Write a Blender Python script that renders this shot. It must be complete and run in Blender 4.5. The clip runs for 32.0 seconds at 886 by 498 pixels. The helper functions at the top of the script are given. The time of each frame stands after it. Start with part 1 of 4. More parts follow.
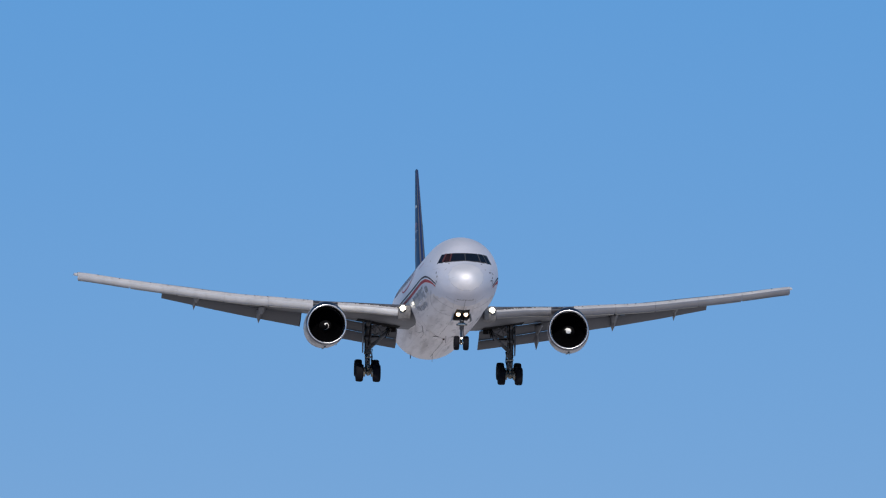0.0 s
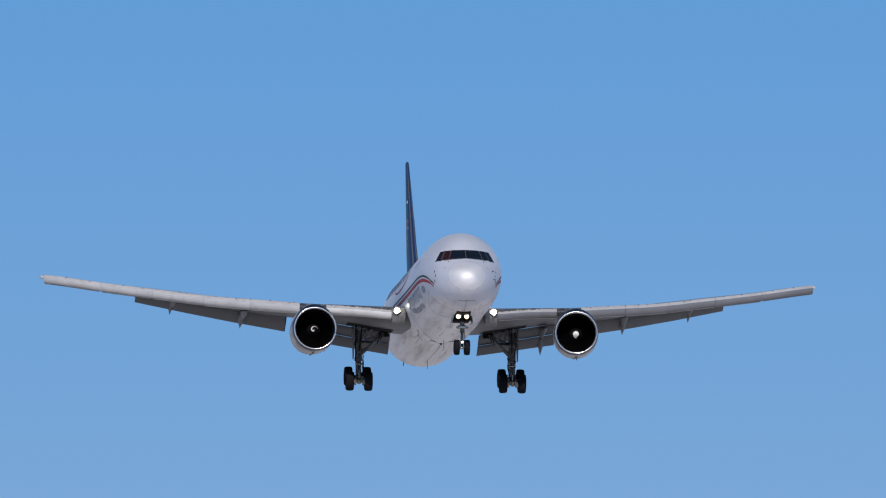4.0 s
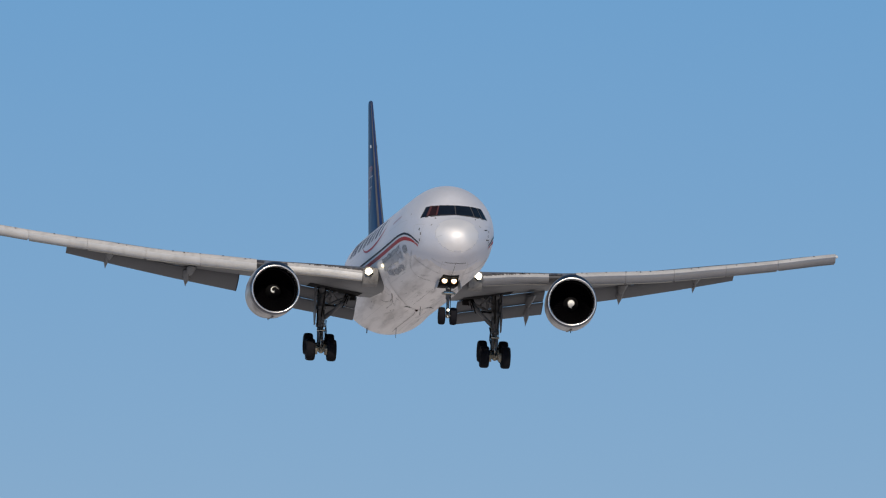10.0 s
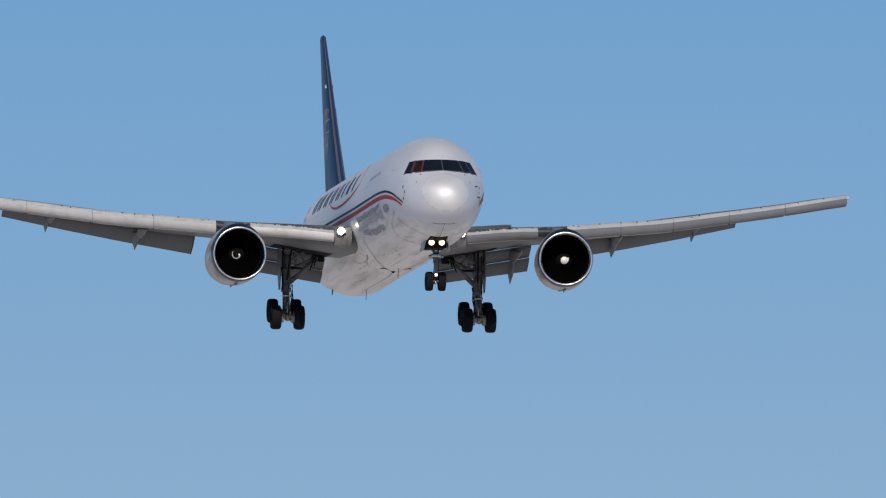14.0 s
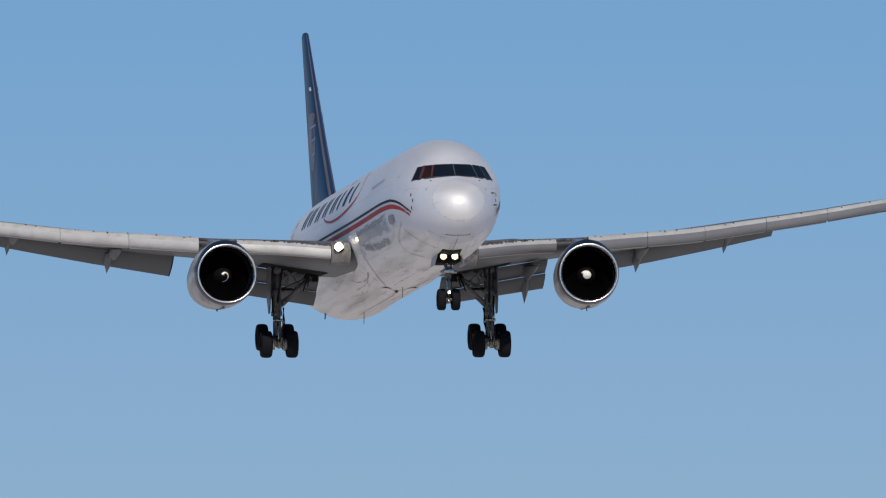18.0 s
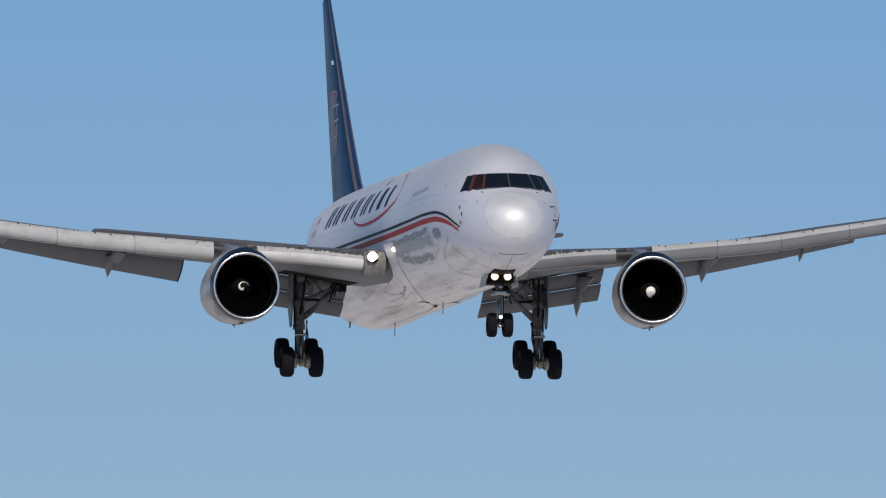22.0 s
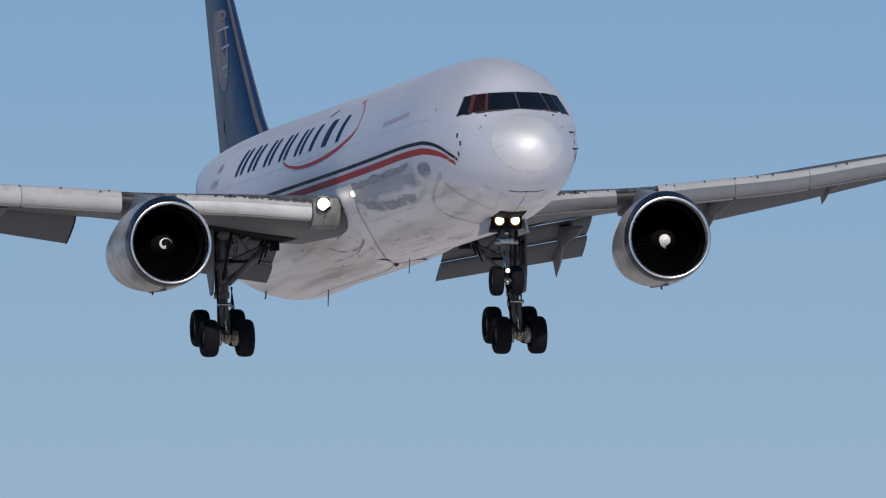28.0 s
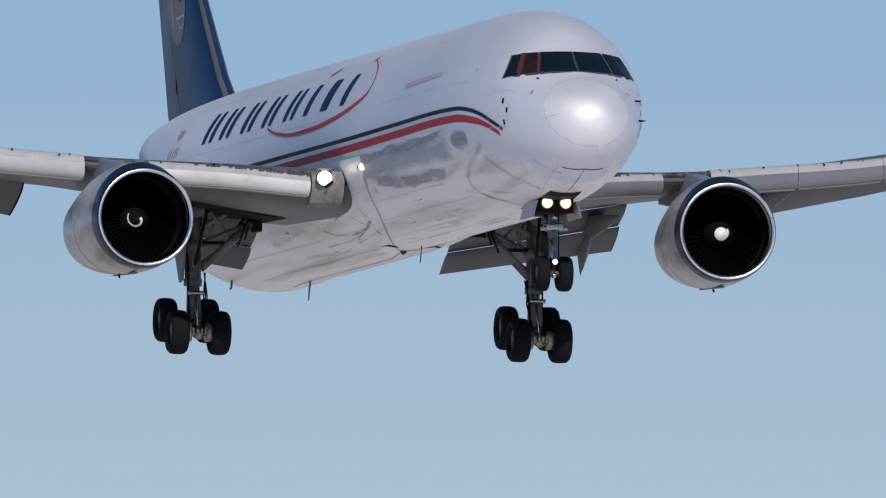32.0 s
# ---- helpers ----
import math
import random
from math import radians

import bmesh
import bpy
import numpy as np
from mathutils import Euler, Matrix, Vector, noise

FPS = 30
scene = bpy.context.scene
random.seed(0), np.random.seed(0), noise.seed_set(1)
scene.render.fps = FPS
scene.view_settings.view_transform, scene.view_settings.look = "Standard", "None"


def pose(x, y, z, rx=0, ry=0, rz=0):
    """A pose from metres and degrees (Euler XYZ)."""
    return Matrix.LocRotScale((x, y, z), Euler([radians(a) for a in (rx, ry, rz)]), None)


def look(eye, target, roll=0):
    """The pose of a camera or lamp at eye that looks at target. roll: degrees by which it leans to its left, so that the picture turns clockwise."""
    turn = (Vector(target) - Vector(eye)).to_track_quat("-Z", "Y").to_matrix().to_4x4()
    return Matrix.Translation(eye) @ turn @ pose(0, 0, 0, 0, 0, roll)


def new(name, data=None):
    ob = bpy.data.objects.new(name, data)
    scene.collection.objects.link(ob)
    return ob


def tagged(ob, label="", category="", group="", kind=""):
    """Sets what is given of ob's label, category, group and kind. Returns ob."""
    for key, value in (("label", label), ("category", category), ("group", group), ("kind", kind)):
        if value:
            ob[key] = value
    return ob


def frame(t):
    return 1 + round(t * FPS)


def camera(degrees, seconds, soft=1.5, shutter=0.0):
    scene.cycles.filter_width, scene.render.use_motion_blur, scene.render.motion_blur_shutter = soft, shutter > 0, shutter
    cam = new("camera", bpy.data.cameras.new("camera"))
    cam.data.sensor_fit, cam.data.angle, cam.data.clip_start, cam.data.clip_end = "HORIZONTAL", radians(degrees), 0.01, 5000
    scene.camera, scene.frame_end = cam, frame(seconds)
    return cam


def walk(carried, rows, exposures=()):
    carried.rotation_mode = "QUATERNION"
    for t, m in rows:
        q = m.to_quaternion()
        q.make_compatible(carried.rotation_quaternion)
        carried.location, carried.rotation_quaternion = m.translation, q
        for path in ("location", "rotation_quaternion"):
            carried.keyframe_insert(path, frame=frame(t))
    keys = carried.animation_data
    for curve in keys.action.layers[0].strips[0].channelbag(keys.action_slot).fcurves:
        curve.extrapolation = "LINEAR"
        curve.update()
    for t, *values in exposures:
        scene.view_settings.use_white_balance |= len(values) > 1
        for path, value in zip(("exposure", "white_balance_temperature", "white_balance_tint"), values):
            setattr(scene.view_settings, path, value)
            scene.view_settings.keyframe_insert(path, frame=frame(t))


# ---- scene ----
# Camera on a tripod at the roadside, a very long lens, panning with the aircraft.
cam = camera(0.90, 32.0, soft=1.2)
CAM_ROWS = (
    (0, 2.41119, -6.44035), (0.5, 2.40298, -6.50225), (1, 2.39242, -6.55821), (1.5, 2.38729, -6.62405), (2, 2.38379, -6.70165),
    (2.5, 2.37922, -6.77058), (3, 2.37305, -6.83108), (3.5, 2.36746, -6.89653), (5.5, 2.34902, -7.18523), (6, 2.33836, -7.2834),
    (6.5, 2.32058, -7.37647), (7, 2.30389, -7.44131), (7.5, 2.29107, -7.50517), (8, 2.27737, -7.58621), (8.5, 2.26658, -7.66877),
    (9, 2.25515, -7.75331), (9.5, 2.24302, -7.84706), (10, 2.23098, -7.94685), (10.5, 2.21891, -8.02938), (11, 2.20295, -8.12046),
    (11.5, 2.18648, -8.2212), (12, 2.16781, -8.32442), (12.5, 2.15038, -8.44332), (13, 2.13345, -8.56776), (13.5, 2.1189, -8.67612),
    (15.5, 2.08301, -9.123), (16, 2.07753, -9.24), (16.5, 2.07077, -9.36979), (17, 2.05838, -9.50747), (17.5, 2.04383, -9.63859),
    (18, 2.02906, -9.76518), (18.5, 2.01431, -9.89108), (19, 1.9985, -10.0227), (19.5, 1.98411, -10.15094), (20, 1.97184, -10.29179),
    (20.5, 1.96246, -10.45094), (21, 1.94797, -10.6091), (21.5, 1.93352, -10.78048), (22, 1.91773, -10.95448), (22.5, 1.90556, -11.1271),
    (23, 1.89305, -11.3057), (23.5, 1.86977, -11.48705), (24, 1.83779, -11.69488), (24.5, 1.81322, -11.93279), (25, 1.79078, -12.16607),
    (25.5, 1.76436, -12.39058), (26, 1.7328, -12.61807), (26.5, 1.69257, -12.85571), (28.5, 1.58968, -13.88923), (29, 1.56474, -14.14957),
    (29.5, 1.53404, -14.42875), (30, 1.50344, -14.73051), (30.5, 1.47147, -15.04056), (31, 1.435, -15.37051), (31.5, 1.39598, -15.71371),
    (32, 1.35711, -16.05856),
)
EXPOSURES = (
    (0.0, 0.02, 6380, 9), (3.5, 0.02, 6380, 9), (5.8, 0.02, 7000, 8), (9.0, 0.04, 7330, 7), (12.0, 0.02, 7180, 6.5), (16.0, 0.02, 7060, 6.5), (20.0, 0.0, 6970, 6),
    (26.0, -0.04, 6790, 6.5), (28.55, -0.12, 6650, 6.5), (28.95, 0.02, 6660, 8.5), (32.0, 0.01, 6600, 8.5),
)
walk(cam, [(t, pose(0, 0, 1.7, 90 + tilt, 0, pan)) for t, tilt, pan in CAM_ROWS], EXPOSURES)

# ---- light: clear winter sky, sun behind the camera ----
SUN_ELEVATION, SUN_AZIMUTH = radians(37), radians(187.5)   # azimuth clockwise from +y
world = bpy.data.worlds.new("clear_sky")
scene.world = world
world.use_nodes = True
wn, wl = world.node_tree.nodes, world.node_tree.links
wn.clear()
sky = wn.new("ShaderNodeTexSky")
sky.sky_type, sky.sun_disc = "NISHITA", False
sky.sun_elevation, sky.sun_rotation = SUN_ELEVATION, SUN_AZIMUTH
sky.altitude, sky.air_density, sky.dust_density, sky.ozone_density = 300, 1.0, 0.0, 1.6
# thin dry air: the deep blue reaches far down, with pale haze only close over the horizon
tex = wn.new("ShaderNodeTexCoord")
lift = wn.new("ShaderNodeVectorMath")
lift.operation = "ADD"
lift.inputs[1].default_value = (0, 0, 0.50)
wl.new(tex.outputs["Generated"], lift.inputs[0])
unit = wn.new("ShaderNodeVectorMath")
unit.operation = "NORMALIZE"
wl.new(lift.outputs[0], unit.inputs[0])
wl.new(unit.outputs[0], sky.inputs["Vector"])
height = wn.new("ShaderNodeSeparateXYZ")
wl.new(tex.outputs["Generated"], height.inputs[0])
haze = wn.new("ShaderNodeMapRange")
haze.inputs["From Min"].default_value, haze.inputs["From Max"].default_value = 0.0, 0.050
haze.inputs["To Min"].default_value, haze.inputs["To Max"].default_value = 1.0, 0.0
wl.new(height.outputs["Z"], haze.inputs["Value"])
thin = wn.new("ShaderNodeMath")
thin.operation = "POWER"
thin.inputs[1].default_value = 1.5
wl.new(haze.outputs[0], thin.inputs[0])
amount = wn.new("ShaderNodeMath")
amount.operation, amount.use_clamp = "MULTIPLY", True
amount.inputs[1].default_value = 1.143
wl.new(thin.outputs[0], amount.inputs[0])
air = wn.new("ShaderNodeMix")
air.data_type = "RGBA"
wl.new(amount.outputs[0], air.inputs["Factor"])
tint = wn.new("ShaderNodeMix")
tint.data_type, tint.blend_type = "RGBA", "MULTIPLY"
tint.inputs["Factor"].default_value = 1.0
wl.new(sky.outputs[0], tint.inputs["A"])
tint.inputs["B"].default_value = (0.53, 0.90, 1.05, 1)
wl.new(tint.outputs["Result"], air.inputs["A"])
air.inputs["B"].default_value = (3.53, 3.76, 3.45, 1)
dome = wn.new("ShaderNodeMapRange")
dome.interpolation_type = "SMOOTHSTEP"
dome.inputs["From Min"].default_value, dome.inputs["From Max"].default_value = 0.05, 0.60
dome.inputs["To Min"].default_value, dome.inputs["To Max"].default_value = 1.0, 0.50
wl.new(height.outputs["Z"], dome.inputs["Value"])
deep = wn.new("ShaderNodeVectorMath")
deep.operation = "SCALE"
wl.new(air.outputs["Result"], deep.inputs[0])
wl.new(dome.outputs[0], deep.inputs["Scale"])
background = wn.new("ShaderNodeBackground")
background.inputs["Strength"].default_value = 0.177
wout = wn.new("ShaderNodeOutputWorld")
wl.new(deep.outputs[0], background.inputs["Color"])
wl.new(background.outputs[0], wout.inputs["Surface"])

sun = new("sun", bpy.data.lights.new("sun", "SUN"))
sun.data.energy, sun.data.angle, sun.data.color = 3.45, radians(0.53), (1.0, 0.905, 0.81)
sun_from = Vector((math.sin(SUN_AZIMUTH) * math.cos(SUN_ELEVATION), math.cos(SUN_AZIMUTH) * math.cos(SUN_ELEVATION),
                   math.sin(SUN_ELEVATION)))
sun.matrix_world = look(sun_from * 100, (0, 0, 0))


# ---- materials ----
def material(name, colour, rough, metal=0.0, vary=0.06, scale=0.6, fine=9.0, bump=0.0, coat=0.0, stain=None, stain_amount=0.0,
             streak=(1, 1, 1), dent=0.0, spec=0.5, coat_rough=0.12, glow=None, glow_strength=0.0):
    """A painted, metal or rubber surface: two scales of tone, rough patches, fine relief, streaky stains."""
    m = bpy.data.materials.new(name)
    m.use_nodes = True
    n, l = m.node_tree.nodes, m.node_tree.links
    b = n["Principled BSDF"]
    b.inputs["Roughness"].default_value, b.inputs["Metallic"].default_value = rough, metal
    b.inputs["Specular IOR Level"].default_value = spec
    b.inputs["Coat Weight"].default_value, b.inputs["Coat Roughness"].default_value = coat, coat_rough
    tc = n.new("ShaderNodeTexCoord")
    mp = n.new("ShaderNodeMapping")
    mp.inputs["Scale"].default_value = streak
    l.new(tc.outputs["Object"], mp.inputs["Vector"])
    big, small = n.new("ShaderNodeTexNoise"), n.new("ShaderNodeTexNoise")
    for tex, s, d in ((big, scale, 4.0), (small, fine, 3.0)):
        tex.inputs["Scale"].default_value, tex.inputs["Detail"].default_value = s, d
        l.new(mp.outputs[0], tex.inputs["Vector"])
    mix = n.new("ShaderNodeMath")
    mix.operation = "MULTIPLY_ADD"
    l.new(big.outputs["Fac"], mix.inputs[0])
    mix.inputs[1].default_value = 0.65
    half = n.new("ShaderNodeMath")
    half.operation = "MULTIPLY"
    half.inputs[1].default_value = 0.35
    l.new(small.outputs["Fac"], half.inputs[0])
    l.new(half.outputs[0], mix.inputs[2])
    ramp = n.new("ShaderNodeValToRGB")
    ramp.color_ramp.elements[0].position, ramp.color_ramp.elements[1].position = 0.3, 0.7
    ramp.color_ramp.elements[0].color = (*[c * (1 - vary) for c in colour], 1)
    ramp.color_ramp.elements[1].color = (*[min(1, c * (1 + vary)) for c in colour], 1)
    l.new(mix.outputs[0], ramp.inputs[0])
    last = ramp.outputs[0]
    if stain:
        patch = n.new("ShaderNodeTexNoise")
        patch.inputs["Scale"].default_value, patch.inputs["Detail"].default_value = scale * 1.7, 6.0
        l.new(mp.outputs[0], patch.inputs["Vector"])
        edge = n.new("ShaderNodeMapRange")
        edge.inputs["From Min"].default_value, edge.inputs["From Max"].default_value = 0.48, 0.72
        edge.inputs["To Max"].default_value = stain_amount
        l.new(patch.outputs["Fac"], edge.inputs["Value"])
        blend = n.new("ShaderNodeMix")
        blend.data_type = "RGBA"
        l.new(edge.outputs[0], blend.inputs["Factor"])
        l.new(last, blend.inputs["A"])
        blend.inputs["B"].default_value = (*stain, 1)
        last = blend.outputs["Result"]
    l.new(last, b.inputs["Base Color"])
    rr = n.new("ShaderNodeMapRange")
    rr.inputs["To Min"].default_value, rr.inputs["To Max"].default_value = max(0.02, rough * 0.75), min(1, rough * 1.3)
    l.new(big.outputs["Fac"], rr.inputs["Value"])
    l.new(rr.outputs[0], b.inputs["Roughness"])
    if dent:
        wave = n.new("ShaderNodeTexNoise")
        wave.inputs["Scale"].default_value, wave.inputs["Detail"].default_value = 1.3, 2.0
        l.new(tc.outputs["Object"], wave.inputs["Vector"])
        bp = n.new("ShaderNodeBump")
        bp.inputs["Strength"].default_value, bp.inputs["Distance"].default_value = dent, 0.12
        l.new(wave.outputs["Fac"], bp.inputs["Height"])
        l.new(bp.outputs[0], b.inputs["Normal"])
    if bump:
        bp = n.new("ShaderNodeBump")
        bp.inputs["Strength"].default_value, bp.inputs["Distance"].default_value = bump, 0.01
        l.new(small.outputs["Fac"], bp.inputs["Height"])
        l.new(bp.outputs[0], b.inputs["Normal"])
    if glow:
        b.inputs["Emission Color"].default_value, b.inputs["Emission Strength"].default_value = (*glow, 1), glow_strength
    return m


WHITE = material("white_gloss_paint", (0.745, 0.745, 0.805), 0.63, metal=0.62, vary=0.04, scale=0.35, dent=0.22, coat=0.5, coat_rough=0.50, stain=(0.64, 0.625, 0.645),
                 stain_amount=0.35, streak=(0.35, 1, 1))
BELLY = material("weathered_snowlit_belly", (0.86, 0.815, 0.82), 0.42, metal=0.10, vary=0.07, scale=0.8, dent=0.30, coat=0.3, coat_rough=0.25, stain=(0.40, 0.355, 0.35),
                 stain_amount=0.75, streak=(0.10, 1.3, 1.3))
RADOME = material("radome_white", (0.815, 0.80, 0.82), 0.66, metal=0.64, vary=0.03, scale=0.8, dent=0.08, coat=0.5, coat_rough=0.52)
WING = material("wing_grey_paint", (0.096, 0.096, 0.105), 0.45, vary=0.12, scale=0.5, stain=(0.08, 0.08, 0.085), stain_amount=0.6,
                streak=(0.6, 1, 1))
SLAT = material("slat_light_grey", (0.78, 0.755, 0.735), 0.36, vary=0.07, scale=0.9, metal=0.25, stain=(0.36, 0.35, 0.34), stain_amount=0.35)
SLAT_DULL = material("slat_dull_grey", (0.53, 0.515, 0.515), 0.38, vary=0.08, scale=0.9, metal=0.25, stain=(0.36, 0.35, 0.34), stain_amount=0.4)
SLAT_SHADED = material("slat_shaded_metal", (0.25, 0.245, 0.258), 0.38, vary=0.10, scale=1.1, metal=0.35, stain=(0.24, 0.235, 0.24), stain_amount=0.5)
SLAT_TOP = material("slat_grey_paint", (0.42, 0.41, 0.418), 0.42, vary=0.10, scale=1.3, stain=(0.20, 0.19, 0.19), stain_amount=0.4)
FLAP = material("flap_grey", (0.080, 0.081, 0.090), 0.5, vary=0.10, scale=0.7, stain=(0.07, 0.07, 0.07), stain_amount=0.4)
NAVY = material("navy_gloss_paint", (0.008, 0.028, 0.088), 0.36, spec=0.10, vary=0.12, scale=0.5, coat=0.0)
DARK_EDGE = material("blotched_dark_edge", (0.055, 0.060, 0.082), 0.5, vary=0.5, scale=2.2, stain=(0.30, 0.29, 0.29), stain_amount=0.5, spec=0.2)
TITLE = material("navy_title_paint", (0.012, 0.029, 0.092), 0.55, spec=0.08, vary=0.12, scale=0.8)
FADED_NAVY = material("faded_slate_writing", (0.16, 0.17, 0.24), 0.5, spec=0.1, vary=0.15)
STRIPE_NAVY = material("navy_stripe", (0.014, 0.017, 0.030), 0.55, spec=0.12, vary=0.1)
RED = material("red_stripe", (0.46, 0.045, 0.05), 0.55, spec=0.16, vary=0.08)
PALE_RED = material("faded_red_emblem", (0.42, 0.24, 0.27), 0.35, vary=0.1)
FAINT_RED = material("faint_red_writing", (0.50, 0.38, 0.41), 0.4, vary=0.15)
PATCH = material("grey_touch_up_paint", (0.36, 0.37, 0.40), 0.5, vary=0.18, scale=1.2, stain=(0.24, 0.25, 0.27), stain_amount=0.5,
                 streak=(0.5, 1, 1))


def thin_coat(m, streak, low, high, most=1.0):
    """Lets a coat of paint or dirt run out raggedly towards its edges, in streaks."""
    n, l = m.node_tree.nodes, m.node_tree.links
    near = n.new("ShaderNodeAttribute")
    near.attribute_name = "feather"
    tc, mp, tx = n.new("ShaderNodeTexCoord"), n.new("ShaderNodeMapping"), n.new("ShaderNodeTexNoise")
    mp.inputs["Scale"].default_value = streak
    tx.inputs["Scale"].default_value, tx.inputs["Detail"].default_value = 1.0, 7.0
    l.new(tc.outputs["Object"], mp.inputs["Vector"])
    l.new(mp.outputs[0], tx.inputs["Vector"])
    mul = n.new("ShaderNodeMath")
    mul.operation = "MULTIPLY"
    l.new(near.outputs["Fac"], mul.inputs[0])
    l.new(tx.outputs["Fac"], mul.inputs[1])
    cut = n.new("ShaderNodeMapRange")
    cut.interpolation_type = "SMOOTHSTEP"
    cut.inputs["From Min"].default_value, cut.inputs["From Max"].default_value = low, high
    cut.inputs["To Max"].default_value = most
    l.new(mul.outputs[0], cut.inputs["Value"])
    l.new(cut.outputs[0], n["Principled BSDF"].inputs["Alpha"])
    return m


thin_coat(PATCH, (0.9, 2.6, 4.0), 0.14, 0.68, 0.9)
FADED = thin_coat(material("faded_grey_overspray", (0.42, 0.43, 0.46), 0.5, vary=0.15, scale=0.8, streak=(0.3, 1, 1)), (0.35, 1.6, 2.2), 0.10, 0.55, 0.62)
SEAM = material("panel_seam", (0.16, 0.155, 0.15), 0.6, vary=0.1)
CHROME = material("polished_lip", (0.24, 0.245, 0.28), 0.22, metal=1.0, vary=0.12, scale=2.0)
LIP_DARK = material("lip_dark_reflection", (0.055, 0.060, 0.090), 0.34, metal=0.9, vary=0.2, scale=2.0)
RIM_BRIGHT = material("highlit_rim", (0.68, 0.67, 0.67), 0.28, metal=1.0, vary=0.08, scale=3.0)
COWL = material("cowl_silver_paint", (0.52, 0.50, 0.50), 0.34, metal=0.55, vary=0.12, scale=0.9, dent=0.30, stain=(0.14, 0.125, 0.125), stain_amount=0.8, streak=(0.4, 1, 1))
HOUSING = material("worn_grey_housing", (0.20, 0.19, 0.185), 0.5, vary=0.3, scale=2.5, stain=(0.07, 0.065, 0.06), stain_amount=0.7)
PYLON = material("pylon_grey_paint", (0.20, 0.205, 0.24), 0.36, vary=0.1, scale=1.0, stain=(0.15, 0.15, 0.15), stain_amount=0.5)
INTAKE = material("shaded_intake", (0.012, 0.0115, 0.014), 0.7, spec=0.1, vary=0.15, scale=2.0)
BLADE = material("shaded_fan_blades", (0.0025, 0.0024, 0.0030), 0.9, spec=0.0, vary=0.1)
SPINNER = material("black_spinner", (0.006, 0.006, 0.007), 0.7, spec=0.08, vary=0.1)
MARK = material("white_spinner_mark", (0.85, 0.85, 0.84), 0.4, vary=0.02)
GLASS = material("cockpit_glass", (0.006, 0.008, 0.014), 0.06, vary=0.3, scale=1.5, spec=0.35)
GLASS_WARM = material("cockpit_glass_reddish", (0.022, 0.009, 0.009), 0.10, vary=0.5, scale=2.5, spec=0.22)
POST = material("window_post_grey", (0.06, 0.058, 0.062), 0.4, vary=0.1)
RED_POST = material("window_post_red", (0.075, 0.022, 0.02), 0.4, vary=0.2)
TYRE = material("tyre_rubber", (0.007, 0.007, 0.010), 0.85, spec=0.12, vary=0.2, scale=3.0, fine=30, bump=0.3)
RIM = material("wheel_rim_metal", (0.13, 0.125, 0.115), 0.4, metal=0.7, vary=0.15, scale=4.0)
GEAR = material("gear_grey_enamel", (0.125, 0.124, 0.130), 0.5, spec=0.3, vary=0.3, scale=2.0, stain=(0.020, 0.018, 0.017), stain_amount=0.7)
STEEL = material("oleo_steel", (0.40, 0.38, 0.34), 0.25, metal=1.0, vary=0.05)
BRAKE = material("brake_stack_metal", (0.34, 0.30, 0.24), 0.38, metal=0.6, vary=0.35, scale=6.0, stain=(0.05, 0.045, 0.04), stain_amount=0.8)
DARK = material("dark_bay", (0.010, 0.009, 0.009), 0.8, spec=0.1, vary=0.2)
FIN_EDGE = material("dull_fin_edge", (0.13, 0.122, 0.125), 0.50, metal=0.3, vary=0.15)
GRIME = thin_coat(material("belly_grime", (0.27, 0.24, 0.23), 0.6, vary=0.2, scale=2.0, streak=(0.4, 1, 1)), (0.5, 1.6, 1.6), 0.12, 0.8, 0.38)
SEALANT = thin_coat(material("smeared_sealant", (0.36, 0.33, 0.34), 0.6, vary=0.2), (0.8, 1.5, 1.5), 0.15, 0.6, 0.7)
PATCH_LINE = material("cowl_joint", (0.30, 0.29, 0.29), 0.5, vary=0.2)
HAIR = material("fine_skin_joint", (0.50, 0.495, 0.51), 0.4, vary=0.06)
JOINT = material("radome_joint_line", (0.50, 0.50, 0.52), 0.5, vary=0.1)
FAINT = material("faint_panel_line", (0.55, 0.54, 0.545), 0.5, vary=0.15)
SMUDGE = thin_coat(material("oil_smudge", (0.24, 0.21, 0.20), 0.55, vary=0.3, scale=2.0, streak=(0.4, 1, 1)), (0.8, 2, 2), 0.15, 0.6, 0.65)
PEARL = material("pale_emblem", (0.40, 0.38, 0.43), 0.4, vary=0.1)
DIM_PEARL = material("dim_pink_emblem", (0.21, 0.17, 0.21), 0.4, spec=0.1, vary=0.35, scale=0.9, stain=(0.30, 0.15, 0.14), stain_amount=0.6)
EMBLEM_RED = material("worn_red_emblem", (0.26, 0.085, 0.085), 0.35, vary=0.3, scale=1.2)
BEACON = material("red_beacon_glass", (0.035, 0.008, 0.008), 0.2)
LAMP = material("landing_lamp", (0.9, 0.88, 0.8), 0.2, glow=(1.0, 0.93, 0.78), glow_strength=4.0)
LAMP_SMALL = material("turnoff_lamp", (0.9, 0.88, 0.8), 0.2, glow=(1.0, 0.88, 0.62), glow_strength=1.6)
WARM = material("warm_lamp_flare", (0.6, 0.4, 0.2), 0.3, glow=(1.0, 0.50, 0.18), glow_strength=0.9)
NAV_GREEN = material("nav_lens_green", (0.30, 0.45, 0.38), 0.2)
NAV = material("nav_lens_red", (0.50, 0.16, 0.14), 0.2)


